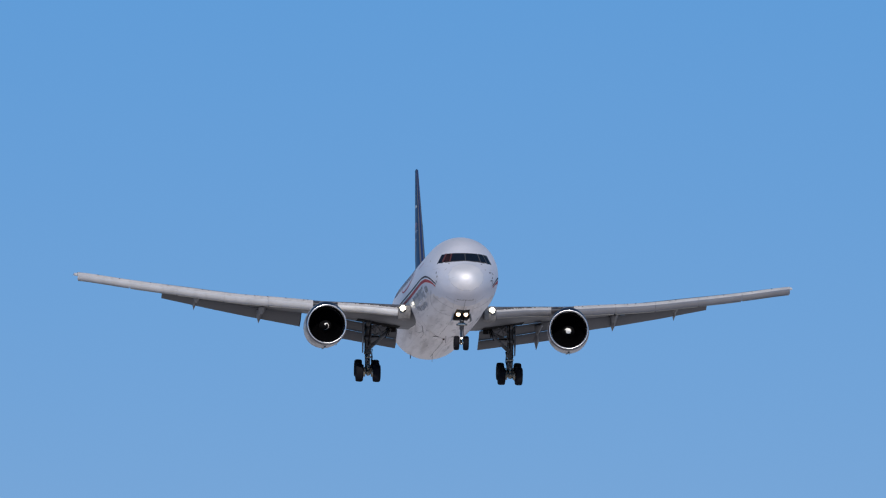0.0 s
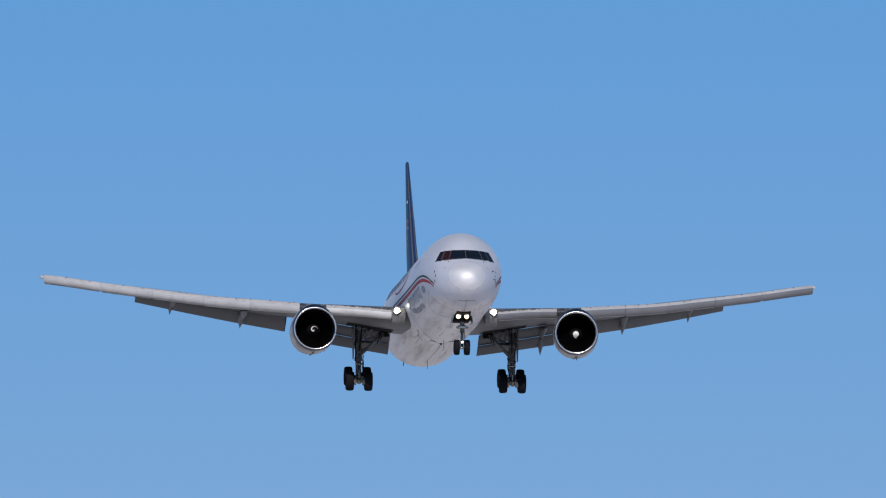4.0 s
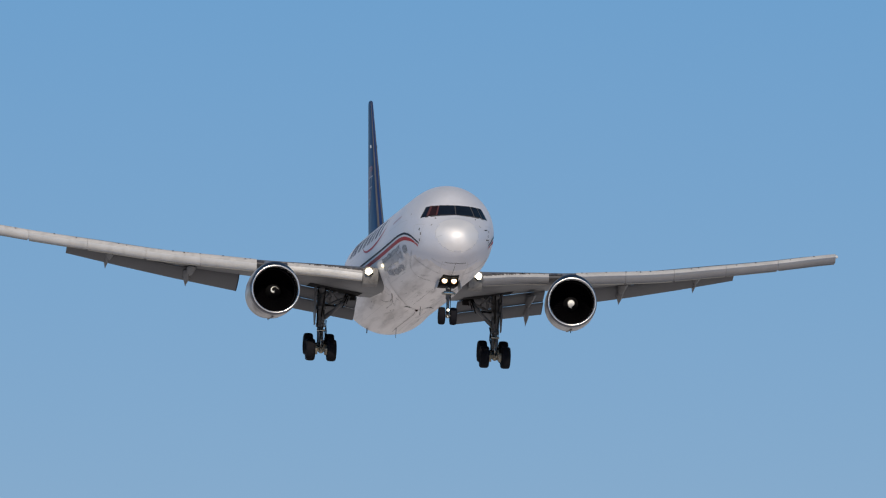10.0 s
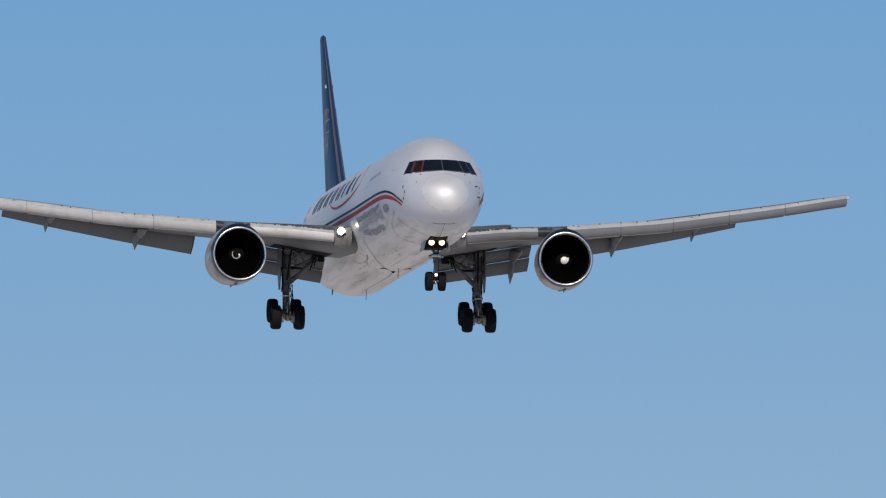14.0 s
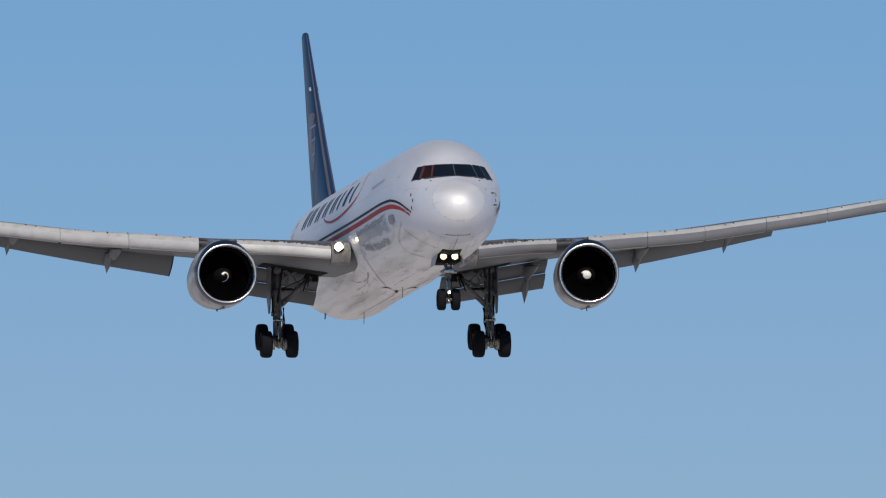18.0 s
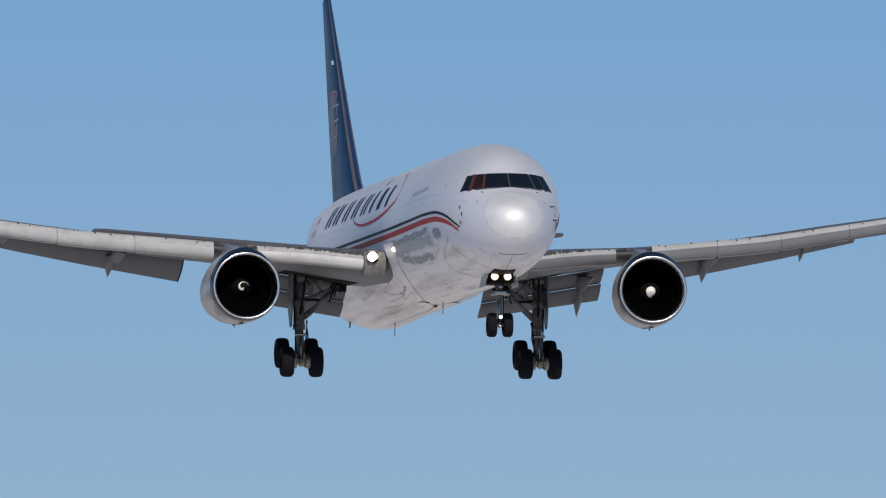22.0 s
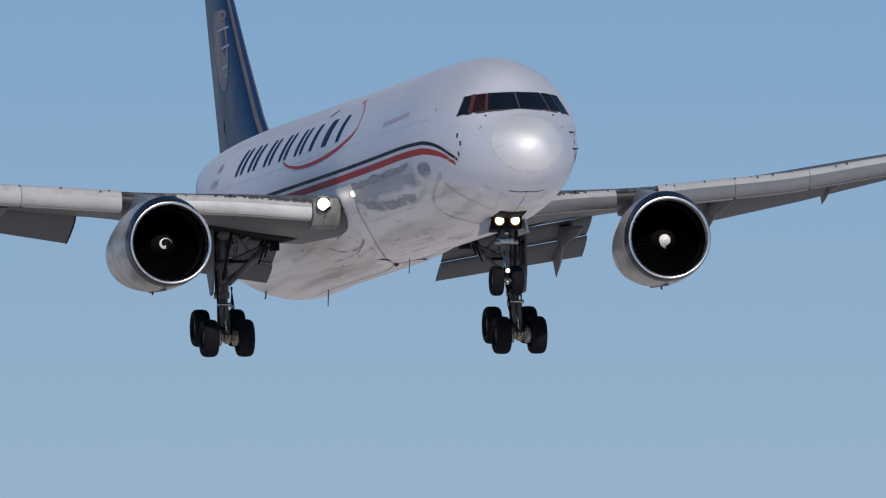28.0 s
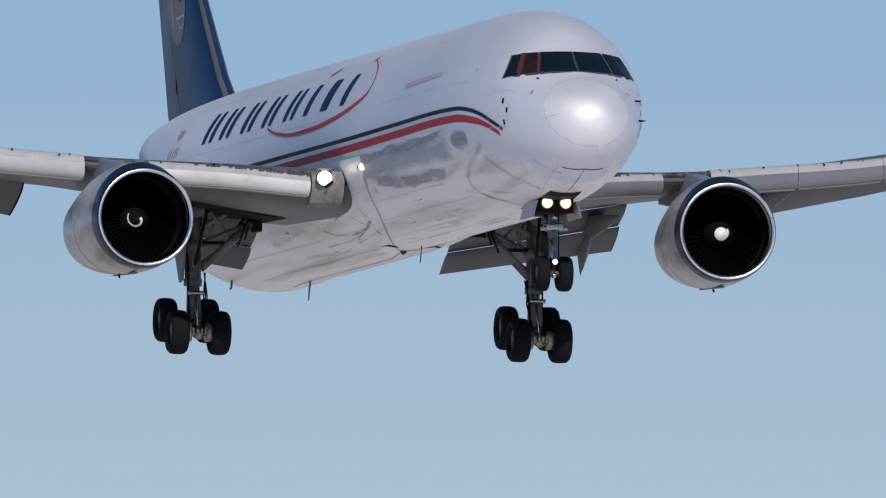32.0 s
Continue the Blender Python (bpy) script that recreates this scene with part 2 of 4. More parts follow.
def snow_material():
    m = bpy.data.materials.new("snowy_fields")
    m.use_nodes = True
    n, l = m.node_tree.nodes, m.node_tree.links
    b = n["Principled BSDF"]
    b.inputs["Roughness"].default_value = 0.8
    tc = n.new("ShaderNodeTexCoord")
    a = n.new("ShaderNodeTexNoise")
    a.inputs["Scale"].default_value, a.inputs["Detail"].default_value = 0.004, 8
    l.new(tc.outputs["Object"], a.inputs["Vector"])
    r = n.new("ShaderNodeValToRGB")
    r.color_ramp.elements[0].position, r.color_ramp.elements[1].position = 0.34, 0.46
    r.color_ramp.elements[0].color, r.color_ramp.elements[1].color = (0.30, 0.26, 0.21, 1), (0.74, 0.71, 0.715, 1)
    l.new(a.outputs["Fac"], r.inputs[0])
    # farther out, towards +y, the unseen snow is darkened to weaken its bounced light
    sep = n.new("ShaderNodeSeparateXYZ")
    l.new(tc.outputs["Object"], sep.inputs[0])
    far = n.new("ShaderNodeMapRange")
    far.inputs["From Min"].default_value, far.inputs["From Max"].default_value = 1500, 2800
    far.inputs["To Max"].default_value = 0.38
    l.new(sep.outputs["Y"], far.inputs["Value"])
    far_dim = n.new("ShaderNodeMix")
    far_dim.data_type = "RGBA"
    l.new(far.outputs[0], far_dim.inputs["Factor"])
    l.new(r.outputs[0], far_dim.inputs["A"])
    far_dim.inputs["B"].default_value = (0.13, 0.12, 0.11, 1)
    l.new(far_dim.outputs["Result"], b.inputs["Base Color"])
    return m


SNOW = snow_material()


# ---- mesh helpers ----
def part(name, bm, mat, parent, label="", smooth=True, extra=()):
    me = bpy.data.meshes.new(name)
    bmesh.ops.recalc_face_normals(bm, faces=bm.faces)
    bm.to_mesh(me)
    bm.free()
    for k in (mat, *extra):
        me.materials.append(k)
    for p in me.polygons:
        p.use_smooth = smooth
    ob = new(name, me)
    ob.parent = parent
    if label:
        tagged(ob, label)
    return ob


def sharp(ob, degrees=35):
    """Marks the edges of a smooth mesh that are sharper than the angle."""
    bm = bmesh.new()
    bm.from_mesh(ob.data)
    for e in bm.edges:
        if len(e.link_faces) == 2 and e.calc_face_angle(0) > radians(degrees):
            e.smooth = False
    bm.to_mesh(ob.data)
    bm.free()
    return ob


def loft(rings, closed=True, caps=True, bm=None):
    """Skin over rings of equally many points."""
    bm = bm or bmesh.new()
    rows = [[bm.verts.new(p) for p in ring] for ring in rings]
    n = len(rows[0])
    for a, b in zip(rows, rows[1:]):
        for i in range(n if closed else n - 1):
            j = (i + 1) % n
            bm.faces.new((a[i], a[j], b[j], b[i]))
    if caps and closed:
        for row in (rows[0], rows[-1]):
            bm.faces.new(row)
    return bm


def tube(a, b, r0, r1=None, n=14, bm=None):
    a, b = Vector(a), Vector(b)
    r1 = r0 if r1 is None else r1
    q = (b - a).to_track_quat("Z", "Y").to_matrix()
    rings = []
    for p, r in ((a, r0), (b, r1)):
        rings.append([p + q @ Vector((r * math.cos(k * math.tau / n), r * math.sin(k * math.tau / n), 0)) for k in range(n)])
    return loft(rings, bm=bm)


def lathe(profile, centre, axis=(1, 0, 0), n=48, bm=None, closed=False):
    """Turns (along, radius) about an axis through the centre."""
    q = Vector(axis).normalized().to_track_quat("X", "Z").to_matrix()
    c = Vector(centre)
    rings = []
    for along, r in profile:
        rings.append([c + q @ Vector((along, r * math.cos(k * math.tau / n), r * math.sin(k * math.tau / n))) for k in range(n)])
    if closed:
        rings.append(rings[0])
    bm = loft(rings, caps=False, bm=bm)
    bmesh.ops.remove_doubles(bm, verts=bm.verts, dist=1e-5)
    return bm


def box(size, centre, turn=(0, 0, 0), bevel=0.0, bm=None):
    own = bmesh.new()
    bmesh.ops.create_cube(own, size=1)
    bmesh.ops.scale(own, vec=size, verts=own.verts)
    if bevel:
        bmesh.ops.bevel(own, geom=own.edges[:], offset=bevel, segments=2, profile=0.5, affect="EDGES")
    bmesh.ops.transform(own, matrix=pose(*centre, *turn), verts=own.verts)
    if bm is None:
        return own
    me = bpy.data.meshes.new("piece")
    own.to_mesh(me)
    own.free()
    bm.from_mesh(me)
    bpy.data.meshes.remove(me)
    return bm


def steps(a, b, n):
    return [a + (b - a) * i / n for i in range(n + 1)]


def table(rows, s):
    """Reads a table of (s, values...) with smooth steps between its rows."""
    if s <= rows[0][0]:
        return rows[0][1:]
    for k, (a, b) in enumerate(zip(rows, rows[1:])):
        if s <= b[0]:
            u = (s - a[0]) / (b[0] - a[0])
            before = rows[k - 1] if k else None
            after = rows[k + 2] if k + 2 < len(rows) else None
            out = []
            for c in range(1, len(a)):
                d = (b[c] - a[c]) / (b[0] - a[0])
                d0 = (a[c] - before[c]) / (a[0] - before[0]) if before else d
                d1 = (after[c] - b[c]) / (after[0] - b[0]) if after else d
                m0 = 0 if d0 * d <= 0 else 2 * d0 * d / (d0 + d)
                m1 = 0 if d1 * d <= 0 else 2 * d1 * d / (d1 + d)
                h = b[0] - a[0]
                out.append(a[c] * (2 * u**3 - 3 * u**2 + 1) + b[c] * (3 * u**2 - 2 * u**3)
                           + h * (m0 * (u**3 - 2 * u**2 + u) + m1 * (u**3 - u**2)))
            return tuple(out)
    return rows[-1][1:]


# ---- ground: one sheet of snowy fields to the horizon ----
def ground():
    bm = bmesh.new()
    bmesh.ops.create_grid(bm, x_segments=8, y_segments=8, size=30000)
    ob = part("ground", bm, SNOW, None, "unseen flat snow-covered fields with bare earth, darkened far out", smooth=False)
    tagged(ob, category="ground", kind="structure")


ground()

# ---- the aircraft: x forward with the nose at 0, y to port, z up from the cabin's middle ----
airliner = tagged(new("airliner"), "white twin-engined freighter with navy tail, gear down, on approach", "airliner")

# distance behind the nose: crown, keel, half width, height of the widest point
BODY = (
    (0.00, -0.48, -0.52, 0.02, -0.50), (0.06, -0.27, -0.80, 0.30, -0.51), (0.25, -0.03, -1.12, 0.62, -0.52), (0.6, 0.21, -1.48, 0.96, -0.53),
    (1.0, 0.41, -1.73, 1.22, -0.52), (1.5, 0.63, -1.93, 1.46, -0.46), (2.0, 0.90, -2.06, 1.67, -0.38), (2.5, 1.27, -2.17, 1.84, -0.28),
    (3.0, 1.62, -2.26, 1.99, -0.18), (3.5, 1.96, -2.33, 2.11, -0.08), (4.5, 2.39, -2.44, 2.29, 0.06), (5.5, 2.63, -2.53, 2.40, 0.14),
    (7.0, 2.78, -2.62, 2.49, 0.20), (9.0, 2.80, -2.67, 2.52, 0.20), (34.0, 2.78, -2.68, 2.515, 0.18), (37.0, 2.77, -2.62, 2.49, 0.22),
    (41.0, 2.74, -2.12, 2.30, 0.38), (45.0, 2.66, -1.12, 1.88, 0.80), (49.0, 2.50, 0.15, 1.20, 1.35), (52.0, 2.25, 1.15, 0.58, 1.70),
    (53.4, 2.02, 1.55, 0.24, 1.78), (53.7, 1.85, 1.72, 0.06, 1.79),
)


def body_at(s, angle):
    """The skin's point at s behind the nose; angle from port (0) over the crown (90)."""
    top, keel, half, mid = table(BODY, s)
    c, q = math.cos(angle), math.sin(angle)
    return Vector((-s, half * c, mid + (top - mid if q > 0 else mid - keel) * q))


def side_angle(s, z, side):
    """The angle on the skin at height z; side 1 is port, -1 starboard."""
    top, keel, half, mid = table(BODY, s)
    q = (z - mid) / (top - mid if z > mid else mid - keel)
    a = math.asin(max(-1, min(1, q)))
    return a if side > 0 else math.pi - a


def skin(s, z, side, lift=0.008):
    """A point on the skin's side, lifted off it."""
    a = side_angle(s, z, side)
    p = body_at(s, a)
    e = 0.02
    n = (body_at(s, a + e) - body_at(s, a - e)).cross(body_at(s + e, a) - body_at(s - e, a)).normalized()
    if n.dot(Vector((0, p.y, p.z - table(BODY, s)[3]))) < 0:
        n = -n
    return p + n * lift


def front(y, z, lift=0.008):
    """The skin's point on the nose that shows at (y, z) from ahead."""
    lo, hi = 0.0, 8.0
    for _ in range(40):
        s = (lo + hi) / 2
        top, keel, half, mid = table(BODY, s)
        r = (z - mid) / (top - mid if z > mid else mid - keel)
        if (y / half) ** 2 + r * r < 1:
            hi = s
        else:
            lo = s
    return skin(hi, z, 1 if y >= 0 else -1, lift) if abs(y) > 1e-3 else Vector((-hi + lift, y, z + lift * 0.5))


def decal(name, mat, parent, low, high, s0, s1, side, label="", n=24, k=3, lift=0.008):
    """A painted strip on the body's side between two heights, which are functions of s."""
    bm = bmesh.new()
    soft = bm.verts.layers.float.new("feather")
    rows = [[bm.verts.new(skin(s, low(s) + (high(s) - low(s)) * j / k, side, lift)) for j in range(k + 1)] for s in steps(s0, s1, n)]
    for i, row in enumerate(rows):
        for j, v in enumerate(row):
            v[soft] = min(1, 1.1 * math.sin(math.pi * j / k), 3 * math.sin(math.pi * i / n))
    for a, b in zip(rows, rows[1:]):
        for j in range(k):
            bm.faces.new((a[j], a[j + 1], b[j + 1], b[j]))
    return part(name, bm, mat, parent, label)


def fuselage():
    stations = [0.0, 0.02, 0.06, 0.12, 0.2, 0.3, 0.42, 0.56, 0.72, 0.9] + steps(1.1, 9.0, 28) + steps(10, 34, 24) + steps(34.6, 53.4, 30) + [53.6, 53.7]
    n = 72
    rings = [[body_at(s, k * math.tau / n) for k in range(n)] for s in stations]
    body = part("fuselage", loft(rings), WHITE, airliner, "glossy white fuselage", extra=(BELLY, RADOME))
    for p in body.data.polygons:
        q, z = -p.center.x, p.center.z
        if q > 2.2 and z < -1.15 + 0.12 * math.sin(q * 1.3) - 0.5 * max(0, 4 - q) / 2:
            p.material_index = 1
        elif q < 1.12 + 0.62 * z:
            p.material_index = 2
    return body


body = fuselage()

# ---- wings ----
# span: leading edge x, its height, trailing edge x, its height, thickness
PLAN = (
    (0.0, -17.6, -1.30, -29.6, -1.60, 0.135), (2.7, -19.1, -1.15, -29.5, -1.50, 0.135), (5.3, -20.9, -0.82, -29.35, -1.12, 0.120),
    (8.0, -22.7, -0.58, -29.35, -0.72, 0.110), (10.4, -24.3, -0.29, -30.3, -0.45, 0.105), (13.4, -26.3, 0.07, -31.5, 0.05, 0.102), (16.4, -28.3, 0.57, -32.7, 0.62, 0.100),
    (20.0, -30.7, 1.19, -34.15, 1.30, 0.095), (23.4, -33.0, 1.83, -35.5, 1.98, 0.090), (23.78, -33.6, 1.90, -35.6, 2.03, 0.075),
)


def thick(x, t):
    return 5 * t * (0.2969 * math.sqrt(x) - 0.126 * x - 0.3516 * x * x + 0.2843 * x**3 - 0.1036 * x**4)


def wing_point(y, x, side, up):
    """A point of the wing's section at span y and chord fraction x, on its upper or lower skin."""
    xl, zl, xt, zt, t = table(PLAN, y)
    c = xl - xt
    camber = 0.02 * c * math.sin(math.pi * min(1, x * 1.15))
    full = 0.15 * max(0.0, min(1.0, (y - 11) / 4))           # the outer wing is fuller above
    rise = (0.85 + 1.6 * full) * thick(x, t) * c + (0.4 + 5 * full) * camber if up > 0 else camber - thick(x, t) * c
    return Vector((xl - x * c, side * y, zl + (zt - zl) * x + rise))


def wing_ring(y, side, a, b, n=14):
    """A closed section from chord fraction a to b."""
    ease = [a + (b - a) * (1 - math.cos(math.pi * k / n)) / 2 for k in range(n + 1)]
    up = [wing_point(y, x, side, 1) for x in reversed(ease)]
    down = [wing_point(y, x, side, -1) for x in ease]
    if a == 0:
        down = down[1:]
    return up + down


def slat_ring(y, side, height, depth):
    """A drooped leading-edge slat's section: a blunt crescent ahead of the wing."""
    xl, zl, xt, zt, t = table(PLAN, y)
    x0, z0 = xl + 0.16, zl - (0.07 if y < 8 else 0.075)
    outer, inner = [], []
    for k in range(13):
        a = radians(-78 + 190 * k / 12)
        back = 1.0 if a < radians(90) else 1.4
        outer.append((x0 - depth * (1 - math.cos(a)) * back * 0.55, z0 + height * 0.5 * math.sin(a) - 0.10 * height * (1 - math.cos(a)) * 0))
    for k in range(13):
        a = radians(112 - 180 * k / 12)
        inner.append((x0 - 0.10 - depth * (1 - math.cos(a)) * 0.55, z0 + (height * 0.5 - 0.045) * math.sin(a)))
    return [Vector((x, side * y, z)) for x, z in outer + inner]


def flap_ring(y, side, start, end, t=0.13, n=8):
    """A lowered flap's section from its nose (x, z) to its trailing edge."""
    run, fall = start[0] - end[0], start[1] - end[1]
    chord = math.hypot(run, fall)
    c, q = run / chord, fall / chord
    pts = []
    ease = [(1 - math.cos(math.pi * k / n)) / 2 for k in range(n + 1)]
    for x, up in [(x, 1) for x in reversed(ease)] + [(x, -1) for x in ease[1:]]:
        u, w = x * chord, up * thick(x, t) * chord
        pts.append(Vector((start[0] - u * c - w * q, side * y, start[1] - u * q + w * c)))
    return pts


def fairing(side, y, sections, parent):
    """A flap track fairing with a sharp keel: sections of x, top, keel and width."""
    rings = []
    for x, top, keel, w in sections:
        rings.append([Vector((x, side * y + w * u, top + (keel - top) * v)) for u, v in
                      ((-0.5, 0), (-0.48, 0.25), (-0.33, 0.6), (-0.06, 0.98), (0.06, 0.98), (0.33, 0.6), (0.48, 0.25), (0.5, 0))])
    return sharp(part("flap_track_fairing", loft(rings), WING, parent, "pointed grey flap track fairing"))


INBOARD_VANE = ((2.72, (-27.8, -1.70), (-28.85, -2.26)), (7.42, (-27.8, -0.92), (-28.85, -1.44)))
INBOARD_FLAP = ((2.72, (-28.74, -2.29), (-29.8, -2.80)), (7.42, (-28.74, -1.47), (-29.65, -2.07)))
OUTBOARD_FLAP = ((9.07, (-28.6, -0.66), (-30.28, -1.45)), (12.3, (-29.9, -0.26), (-31.26, -0.83)), (15.0, (-30.8, 0.24), (-32.0, -0.27)),
                 (18.05, (-31.9, 0.98), (-33.0, 0.42)))


def wing(side):
    box_ys = [0.0, 1.5, 2.7, 4.0, 5.3, 6.6, 8.0, 9.2, 10.4, 12.4, 14.4, 16.4, 18.2, 20.0, 21.8, 23.4, 23.78]
    w = part("wing", loft([wing_ring(y, side, 0.0, 0.82) for y in box_ys]), WING, airliner, "dark grey wing flexed upwards")
    sharp(w)
    w.data.materials.append(SLAT)
    for p in w.data.polygons:
        if abs(p.center.y) > 23.3:
            p.material_index = 1                                 # pale tip cap
    xl, zl = table(PLAN, 23.6)[:2]
    part("navigation_light", lathe([(-0.12, 0.07), (0.0, 0.06), (0.07, 0.035), (0.09, 0.0)], (xl + 0.02, side * 23.55, zl), n=12), NAV if side > 0 else NAV_GREEN, w,
         "red navigation light" if side > 0 else "green navigation light")
    # leading-edge slats
    spans = ((3.25, 7.05, 0.61), (8.62, 11.46, 0.69), (11.475, 14.26, 0.66), (14.275, 17.26, 0.63), (17.275, 20.26, 0.59), (20.275, 23.60, 0.55))
    for a, b, height in spans:
        rings = [slat_ring(y, side, height if a < 8 else 0.69 - 0.0112 * (y - 8.6), 0.75 - 0.012 * y) for y in steps(a, b, 6)]
        slat = sharp(part("slat", loft(rings), SLAT_SHADED if side > 0 else SLAT if a < 8 else SLAT_DULL, w, "drooped slat with a bare metal nose", extra=(SLAT_TOP if side < 0 else SLAT_DULL,)))
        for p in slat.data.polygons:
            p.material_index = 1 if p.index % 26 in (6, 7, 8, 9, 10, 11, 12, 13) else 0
        cove = []
        for y in steps(a + 0.05, b - 0.05, 5):
            xl, zl = table(PLAN, y)[:2]
            low = zl - (0.07 if y < 8 else 0.075) - 0.49 * height
            cove.append([Vector((xl - 0.05 - dx, side * y, low + dz)) for dx, dz in ((0.0, 0.05), (0.0, -0.025), (0.25, -0.03), (0.25, 0.05))])
        part("slat_cove", loft(cove), SEAM, w, "dark strip for the shaded gap behind the slat's lower lip", smooth=False)
        for u, high in ((0.24, 0.34), (0.55, 0.39)):
            y = a + (b - a) * (u + 0.09 * math.sin(7 * a + 9 * u))
            xl, zl = table(PLAN, y)[:2]
            part("slat_fitting", box((0.05, 0.04 + 0.04 * u, 0.018), (xl + 0.10 - 0.3 * (high - 0.3), side * y, zl + (height if a < 8 else height - 0.11) * high), (0, 40, 0), 0.005), DARK, w, "dark slat fitting")
    for name, ends, label in (("flap_vane", INBOARD_VANE, "grey inboard flap vane"), ("flap", INBOARD_FLAP, "grey inboard flap lowered"),
                              ("flap", OUTBOARD_FLAP, "grey outboard flap lowered")):
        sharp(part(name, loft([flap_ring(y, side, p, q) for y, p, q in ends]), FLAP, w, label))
    for (y, p, q), shift in ((INBOARD_FLAP[-1], 0.015), (OUTBOARD_FLAP[0], -0.05)):
        grow = [flap_ring(y + shift * k, side, (p[0] + 0.01, p[1] + 0.01), (q[0] - 0.01, q[1] - 0.01), 0.145) for k in (0.05, 1.0)]
        part("flap_end_seal", loft(grow), DARK, w, "dark seal on the flap's end", smooth=False)
    for a, b in ((7.5, 9.0), (18.05, 22.3)):
        sharp(part("aileron", loft([wing_ring(y, side, 0.82, 1.0, 6) for y in steps(a, b, 3)]), WING, w))
    part("wing_tip", loft([wing_ring(y, side, 0.82, 1.0, 6) for y in (22.34, 23.0, 23.4, 23.78)]), SLAT, w, "pale wing tip")
    fairing(side, 6.62, ((-25.4, -1.40, -1.44, 0.05), (-26.4, -1.30, -1.62, 0.40), (-28.0, -1.25, -1.78, 0.46), (-29.0, -1.4, -1.80, 0.34)), w)
    fairing(side, 6.62, ((-28.6, -1.6, -1.75, 0.12), (-29.2, -1.75, -2.25, 0.42), (-29.55, -1.95, -2.58, 0.34), (-29.8, -2.6, -2.74, 0.04)), w)
    fairing(side, 11.65, ((-26.4, -0.55, -0.58, 0.05), (-27.4, -0.45, -0.72, 0.42), (-28.5, -0.45, -0.86, 0.48), (-29.6, -0.55, -0.80, 0.20)), w)
    fairing(side, 11.72, ((-29.0, -0.5, -0.72, 0.15), (-29.9, -0.50, -0.98, 0.44), (-30.5, -0.62, -1.16, 0.42), (-30.95, -1.15, -1.28, 0.04)), w)
    fairing(side, 15.85, ((-29.3, 0.18, 0.16, 0.05), (-30.2, 0.25, 0.05, 0.36), (-31.0, 0.32, -0.02, 0.40), (-31.7, 0.35, 0.10, 0.16)), w)
    fairing(side, 15.9, ((-31.3, 0.3, 0.12, 0.12), (-32.0, 0.35, -0.08, 0.38), (-32.5, 0.28, -0.22, 0.34), (-32.95, -0.2, -0.34, 0.04)), w)
    # dark blotched strip over the inboard leading edge
    rings = []
    for y in steps(2.9, 9.4, 8):
        xl, zl, xt, zt, t = table(PLAN, y)
        top = zl + 0.29 - 0.012 * (y - 2.9)
        rings.append([Vector((xl - 0.05, side * y, top - 0.10)), Vector((xl - 0.16, side * y, top + 0.02)), Vector((xl - 0.7, side * y, top + 0.05)),
                      Vector((xl - 0.7, side * y, top - 0.15))])
    part("erosion_strip", loft(rings), DARK_EDGE, w, "dark strip above the leading edge")
    seed = random.Random(11)
    for _ in range(46):
        y = seed.choice((seed.uniform(3.2, 6.9), seed.uniform(3.2, 6.0), seed.uniform(3.4, 5.2), seed.uniform(8.8, 22.5)))
        xl, zl = table(PLAN, y)[:2]
        top = zl - 0.02 + (0.26 if y < 7.1 else 0.29 - 0.006 * (y - 9))
        part("worn_patch", box((0.12, seed.uniform(0.05, 0.15) if y < 7.1 else seed.uniform(0.03, 0.08), seed.uniform(0.015, 0.035) if y > 7.1 else seed.uniform(0.03, 0.09)), (xl - 0.04, side * y, top - 0.04), (0, 35, 0), 0.012), POST, w, "dark worn patch of the slat edge")
    # the inner end of the leading edge, round the landing light
    rings = [[Vector((table(PLAN, y)[0] + dx, side * y, -1.15 + dz)) for dx, dz in ((-0.6, 0.40), (0.06, 0.34), (0.20, 0.05), (0.14, -0.22), (-0.1, -0.48), (-0.6, -0.6))]
             for y in (2.45, 2.85, 3.22)]
    sharp(part("light_housing", loft(rings), HOUSING, w, "worn grey landing light housing"))
    return w


wings = {side: wing(side) for side in (1, -1)}


def flex(ob, most):
    """Bends a wing's piece upwards towards the tip."""
    for v in ob.data.vertices:
        out = max(0.0, (abs(v.co.y) - 9) / 14.8)
        v.co.z += most * out * out


for piece in [wings[1]] + [ob for ob in bpy.data.objects if ob.parent == wings[1] or ob.parent and ob.parent.parent == wings[1]]:
    flex(piece, 0.14)


# wing-to-body fairing: it swells out of the belly behind a slanting front edge
def ease01(u):
    u = max(0.0, min(1.0, u))
    return u * u * (3 - 2 * u)


FAIRING_END = 44.0
FRONT = ((0.0, 22.4), (0.215, 21.1), (0.30, 20.4), (0.47, 19.3), (0.67, 18.2), (0.84, 17.65), (1.0, 17.4), (1.15, 17.1), (1.4, 16.9))   # angle from the keel, s


def fairing_front(a):
    """Where the fairing's slanting front edge lies at an angle on the body."""
    return table(FRONT, min(1.4, abs(a + math.pi / 2)))[0]


def fairing_at(s, a):
    v, s0 = min(1, abs(a + math.pi / 2) / radians(76)), fairing_front(a)
    p = body_at(s, a)
    out = Vector((0, p.y, p.z - table(BODY, s)[3])).normalized()
    swell = (0.12 * ease01((s - s0) / 1.5) + 0.20 * ease01((s - 33) / 7)) * ease01((FAIRING_END - s) / 3) * (1 - 0.6 * max(0, v - 0.5))
    return p + out * (0.010 + swell)


def belly_fairing():
    rings = []
    for i in range(57):
        ring = []
        for k in range(41):
            a = -math.pi / 2 + (k / 20 - 1) * radians(76)
            s0 = fairing_front(a)
            ring.append(fairing_at(s0 + (FAIRING_END - s0) * i / 56, a))
        rings.append(ring)
